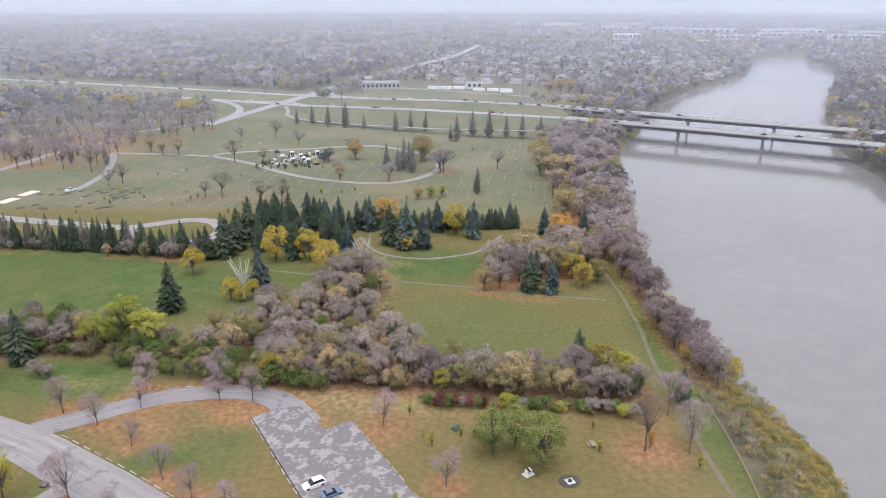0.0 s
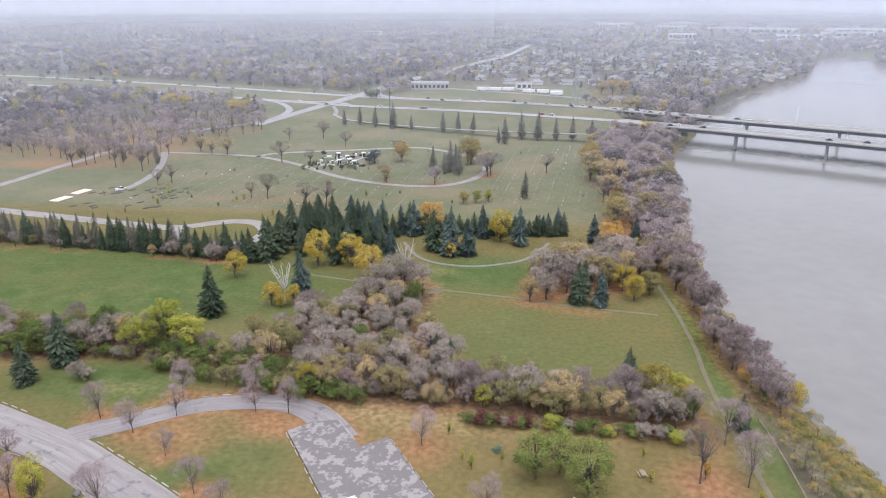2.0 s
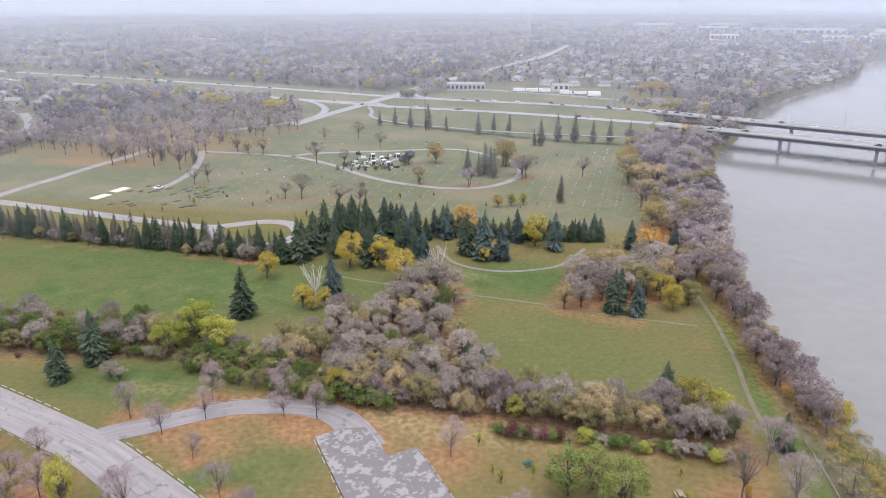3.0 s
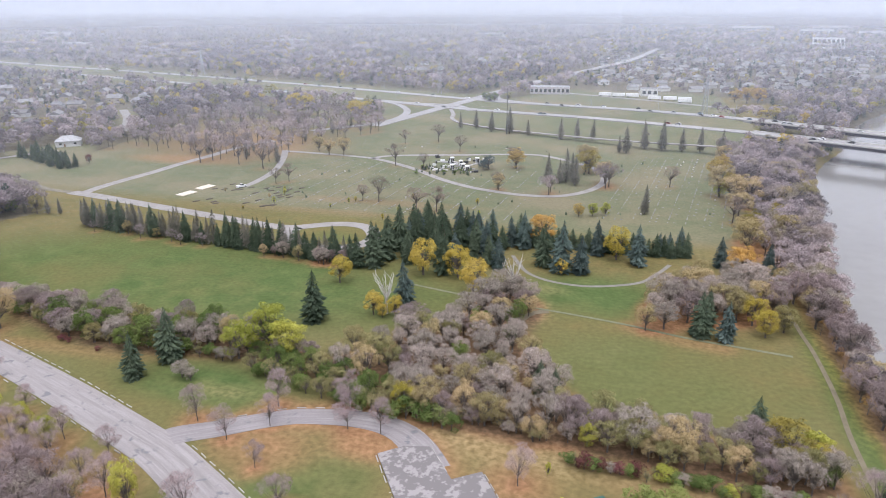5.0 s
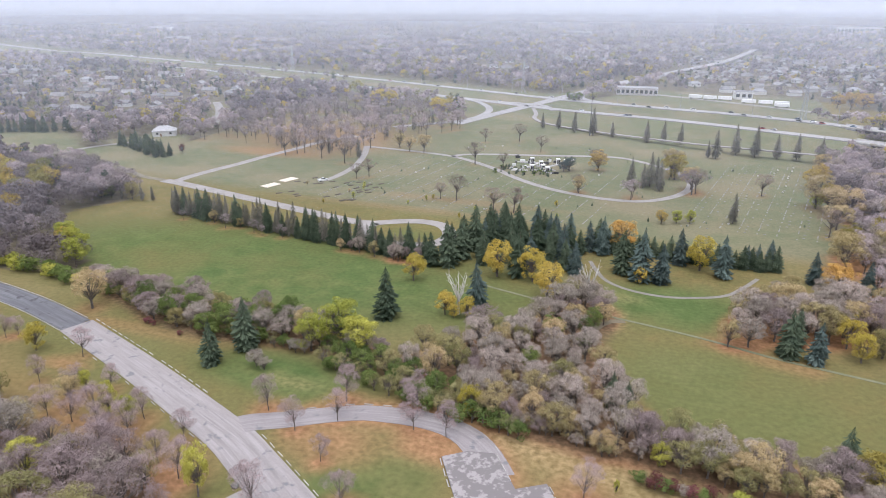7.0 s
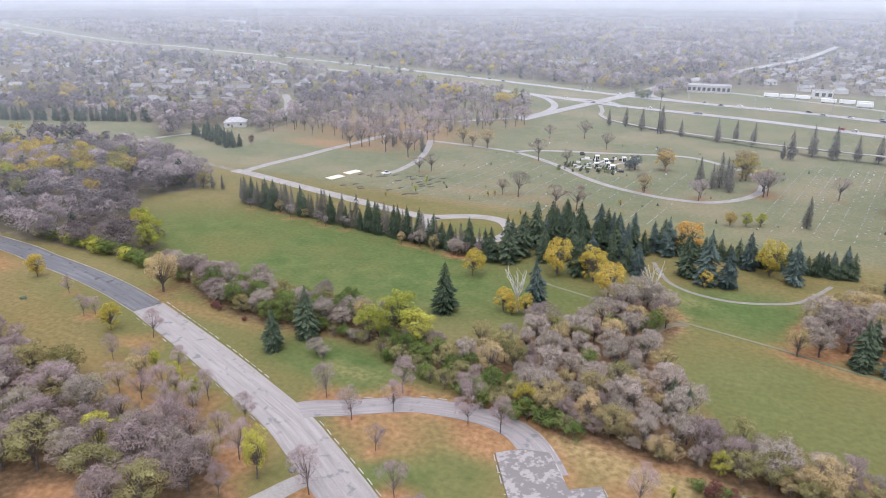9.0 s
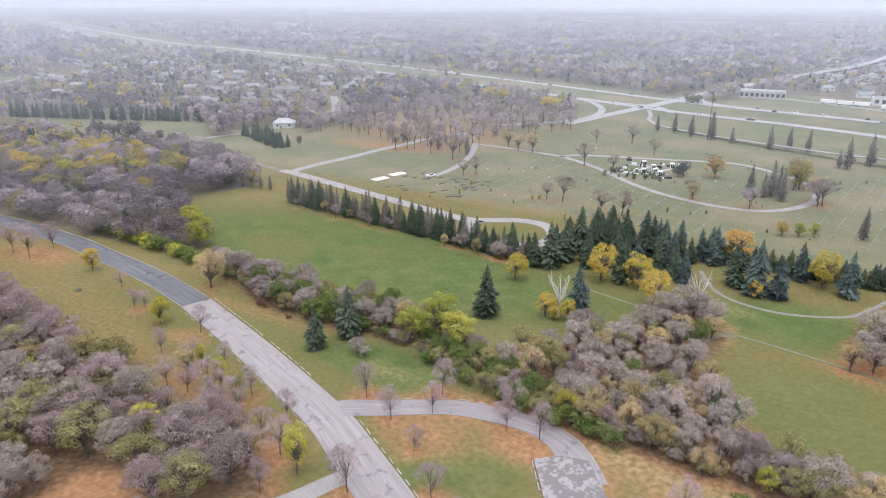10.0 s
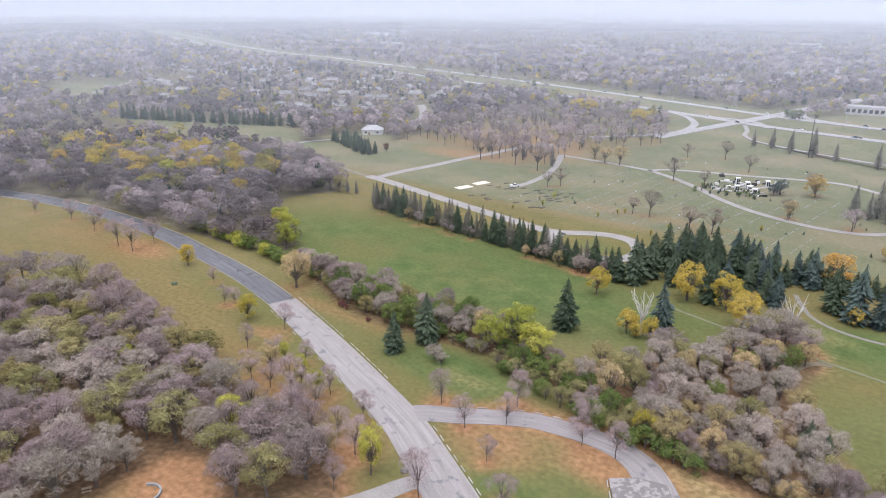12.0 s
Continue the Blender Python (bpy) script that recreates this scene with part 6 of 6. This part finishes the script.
for i in range(44):  # dark low shrubs between the graves
    x, y = r.uniform(-170, 50), r.uniform(300, 470)
    if all(reach(q, np.array([x]), np.array([y]))[0] > 4 for q in road_lines):
        plant("spruce", x, y, r.uniform(0.9, 1.9), 1.6, True)
for x, y in [(r.uniform(-190, -40), r.uniform(292, 330)) for _ in range(16)]:
    plant(r.choice(("lime", "tan", "yellow")), x, y, r.uniform(2.2, 4.2), 0.7)
for i in range(60):
    plant("green" if i % 4 == 0 else "spruce", r.uniform(-106, -74), r.uniform(379, 399), r.uniform(1.2, 2.3), 1.7, True)
plant("juniper", -67, 399, 9.0, 1.45)
plant("juniper", -69.5, 396.5, 6.5, 1.5)
# conifers in front of the white bungalow
for i in range(30):
    s = i / 29
    plant("spruce", -352 + 50 * s + r.uniform(-2, 2), 371 - 24 * s + (-4, 0, 4)[i % 3] + r.uniform(-1, 1), r.uniform(7.5, 10.5), 1.15)
for i in range(34):  # the line of conifers behind the far field
    s = i / 33
    plant("spruce", -568 + 134 * s, 332 + 53 * s + r.uniform(-2, 2), r.uniform(10, 14), 1.0)
plant("red", -299, 360, 6.5, 1.0)
for x, y, h in ((-273.5, 585, 16), (-200.7, 558, 15), (-262, 589, 15), (-209, 563, 14), (118, 712, 16), (128, 716, 15), (108, 716, 14), (-292, 582, 10)):
    plant("yellow" if x < 0 else "orange", x, y, h, 1.35)
for x, y in ((-7.5, 136.2), (-4.1, 127.5), (-2.2, 124.5), (33.4, 130.9), (33.1, 122.7), (4, 127.6), (-9, 106), (52.2, 117.2)):
    plant("lime", x, y, r.uniform(2.6, 4.0), 0.55)

# dead white trees


def dead_tree(x, y, h, seed):
    q = random.Random(seed)
    vs, fs = [], []
    tube(vs, fs, (0, 0, -0.02), (0.01, 0.01, 0.35), 0.030, 0.024, 7)
    root = tagged(new("dead_tree"), "dead tree with bleached white bare limbs", "tree")
    part("trunk", mesh_of("trunk", vs, fs, dead_wood), root)
    for i in range(12):
        vs, fs = [], []
        a = 2 * math.pi * i / 12 + q.uniform(-0.3, 0.3)
        p = Vector((0, 0, q.uniform(0.25, 0.36)))
        for k in range(3):
            e = p + Vector((math.cos(a) * q.uniform(0.01, 0.115) + q.uniform(-0.04, 0.04), math.sin(a) * q.uniform(0.01, 0.115) + q.uniform(-0.04, 0.04), q.uniform(0.11, 0.25)))
            tube(vs, fs, p, e, 0.0095 - 0.0026 * k, 0.0072 - 0.0026 * k, 5)
            if k:
                tube(vs, fs, p, p + Vector((q.uniform(-0.12, 0.12), q.uniform(-0.12, 0.12), q.uniform(0.06, 0.16))), 0.0045, 0.0015, 4)
            p = e
        part("limb", mesh_of("limb", vs, fs, dead_wood), root)
    root.matrix_basis = Matrix.LocRotScale((x, y, 0), Euler((0, 0, seed)), (h, h, h))


dead_tree(-63.2, 202.2, 15.5, 1)
dead_tree(-27.5, 225.0, 14.5, 2)

# ---------------------------------------------------------------- small things on the lawns
pit = tagged(new("fire_pit"), "square pale concrete fire pit with a dark iron ring", "fire pit")
part("slab", bevelled("slab", -0.85, -0.85, -0.05, 0.85, 0.85, 0.16, 0.04, concrete), pit)
vs, fs = [], []
tube(vs, fs, (0, 0, 0.1), (0, 0, 0.42), 0.42, 0.42, 14)
part("ring", mesh_of("ring", vs, fs, black_stone), pit, "black iron ring")
pit.matrix_basis = pose(25.3, 113.3, 0.06, 0, 0, 20)
vs, fs = [], []
tube(vs, fs, (0, 0, -0.1), (0, 0, 0.03), 2.6, 2.3, 18)
ash = tagged(new("ash_patch", mesh_of("ash_patch", vs, fs, soil)), "dark ash and soil patch round the fire pit", "ground", kind="structure")
ash.matrix_basis = Matrix.LocRotScale((25.2, 113.4, 0), Euler((0, 0, 0.4)), (1.0, 0.85, 1))
stand = tagged(new("barbecue_stand"), "grey concrete and steel barbecue stand on a pad", "barbecue")
part("pad", bevelled("pad", -1.1, -0.8, -0.05, 1.1, 0.8, 0.1, 0.03, concrete), stand)
part("side_wall", bevelled("side_wall", -0.6, -0.5, 0.1, -0.4, 0.5, 1.2, 0.03, white_stone), stand)
part("side_wall", bevelled("side_wall", 0.4, -0.5, 0.1, 0.6, 0.5, 1.2, 0.03, white_stone), stand)
part("grill", bevelled("grill", -0.4, -0.45, 0.75, 0.4, 0.45, 0.85, 0.02, black_stone), stand)
stand.matrix_basis = pose(17.3, 115.6, 0, 0, 0, 35)
post = tagged(new("post"), "short dark wooden post in the lawn", "post")
vs, fs = [], []
tube(vs, fs, (0, 0, -0.2), (0, 0, 1.5), 0.12, 0.11, 8)
part("shaft", mesh_of("shaft", vs, fs, bark), post)
post.matrix_basis = pose(19.2, 114.6, 0)
green_paint = material("green_paint", (0.03, 0.085, 0.07), (0.06, 0.13, 0.11), 2.0)


def picnic_table(x, y, a, mat, label):
    root = tagged(new("picnic_table"), label, "table")
    for i in range(5):
        part("plank", bevelled("plank", -0.95, -0.38 + 0.155 * i, 0.72, 0.95, -0.24 + 0.155 * i, 0.77, 0.01, mat), root)
    for e in (-1, 1):
        part("seat", bevelled("seat", -0.95, e * 0.72 - 0.14, 0.42, 0.95, e * 0.72 + 0.14, 0.47, 0.01, mat), root)
        vs, fs = [], []
        tube(vs, fs, (e * 0.65, -0.75, -0.03), (e * 0.65, 0.25, 0.72), 0.05, 0.05, 4)
        tube(vs, fs, (e * 0.65, 0.75, -0.03), (e * 0.65, -0.25, 0.72), 0.05, 0.05, 4)
        part("leg_frame", mesh_of("leg_frame", vs, fs, mat), root)
    root.matrix_basis = pose(x, y, 0, 0, 0, a)


picnic_table(3, 131, 30, green_paint, "dark green painted picnic table on the lawn")
picnic_table(32, 125, 100, wood_old, "weathered orange-brown wooden picnic table on the lawn")
picnic_table(-206, 142.5, 70, green_paint, "grey-green picnic table on the leaf-strewn lawn")
picnic_table(-124.3, 69.4, 60, wood_old, "weathered wooden picnic table under the trees")
vs, fs, n = [], [], 20
for i in range(n + 1):
    a = math.radians(20 + 160 * i / n)
    for rad, z in ((2.6, -0.1), (2.6, 0.5), (3.0, 0.5), (3.0, -0.1)):
        vs.append((rad * math.cos(a), rad * math.sin(a), z))
for i in range(n):
    fs += [(4 * i + j, 4 * i + j + 1, 4 * i + 5 + j, 4 * i + 4 + j) for j in range(3)]
fs += [(0, 3, 2, 1), (4 * n, 4 * n + 1, 4 * n + 2, 4 * n + 3)]
seat_wall = tagged(new("seat_wall", mesh_of("seat_wall", vs, fs, concrete_dark)), "curved low grey concrete seat wall in a clearing", "wall")
seat_wall.matrix_basis = pose(-114.2, 75.8, 0, 0, 0, -35)
plot = tagged(new("boulder"), "dark rounded boulder beside the road", "boulder")
bm = bmesh.new()
bmesh.ops.create_icosphere(bm, subdivisions=2, radius=1)
for v in bm.verts:
    v.co *= 1 + 0.22 * noise.noise(v.co * 1.6)
    v.co.z *= 0.6
rock_me = bpy.data.meshes.new("rock")
bm.to_mesh(rock_me)
bm.free()
rock_me.materials.append(material("rock", (0.10, 0.095, 0.09), (0.24, 0.225, 0.21), 1.2, vary=0.3))
part("stone", rock_me, plot, "", Matrix.LocRotScale((0, 0, 0.3), Euler((0, 0, 0)), (0.9, 0.9, 0.8)))
plot.matrix_basis = pose(-78, 111.8, 0)
for i in range(60):  # riprap on the bank
    y = r.uniform(132, 152) if i < 44 else r.uniform(100, 130)
    x = float(np.interp(y, [90, 112, 126, 138, 150, 171], [80, 82, 84, 82, 78, 74])) + r.uniform(-2.0, 0.9)
    ob = tagged(new("bank_stone", rock_me), "rough grey stone on the muddy river bank", "stone", "stones on the river bank")
    k = r.uniform(0.25, 0.8)
    ob.matrix_basis = Matrix.LocRotScale((x, y, max(level(x, y), WATER) + 0.1 * k), Euler((0, 0, r.uniform(0, 6))), (k, k * r.uniform(0.7, 1), k))

# low timber rail along the bank
rail = tagged(new("fence"), "low weathered timber rail along the river bank", "fence")
ends = [(62.0, 146), (62.2, 138), (62.1, 130), (61.8, 122), (61.1, 114), (60.2, 106), (59.4, 96)]
for (ax, ay), (bx, by) in zip(ends[:-1], ends[1:]):
    vs, fs = [], []
    tube(vs, fs, (ax, ay, 0.75 + level(ax, ay)), (bx, by, 0.75 + level(bx, by)), 0.09, 0.09, 5)
    part("rail", mesh_of("rail", vs, fs, wood_old), rail)
for i in range(21):
    y = 96 + 2.5 * i
    x = float(np.interp(y, [q[1] for q in ends[::-1]], [q[0] for q in ends[::-1]]))
    vs, fs = [], []
    tube(vs, fs, (x, y, level(x, y) - 0.3), (x, y, level(x, y) + 0.85), 0.10, 0.10, 6)
    part("post", mesh_of("post", vs, fs, wood_old), rail)

# low grassed ridge that crosses the lawn
ridge = ribbon("trim", RIDGE, 1.1, material("worn_grass_strip", (0.115, 0.122, 0.070), (0.175, 0.175, 0.112), 0.3), "narrow pale gravel strip across the lawn", 0.06, category="path")
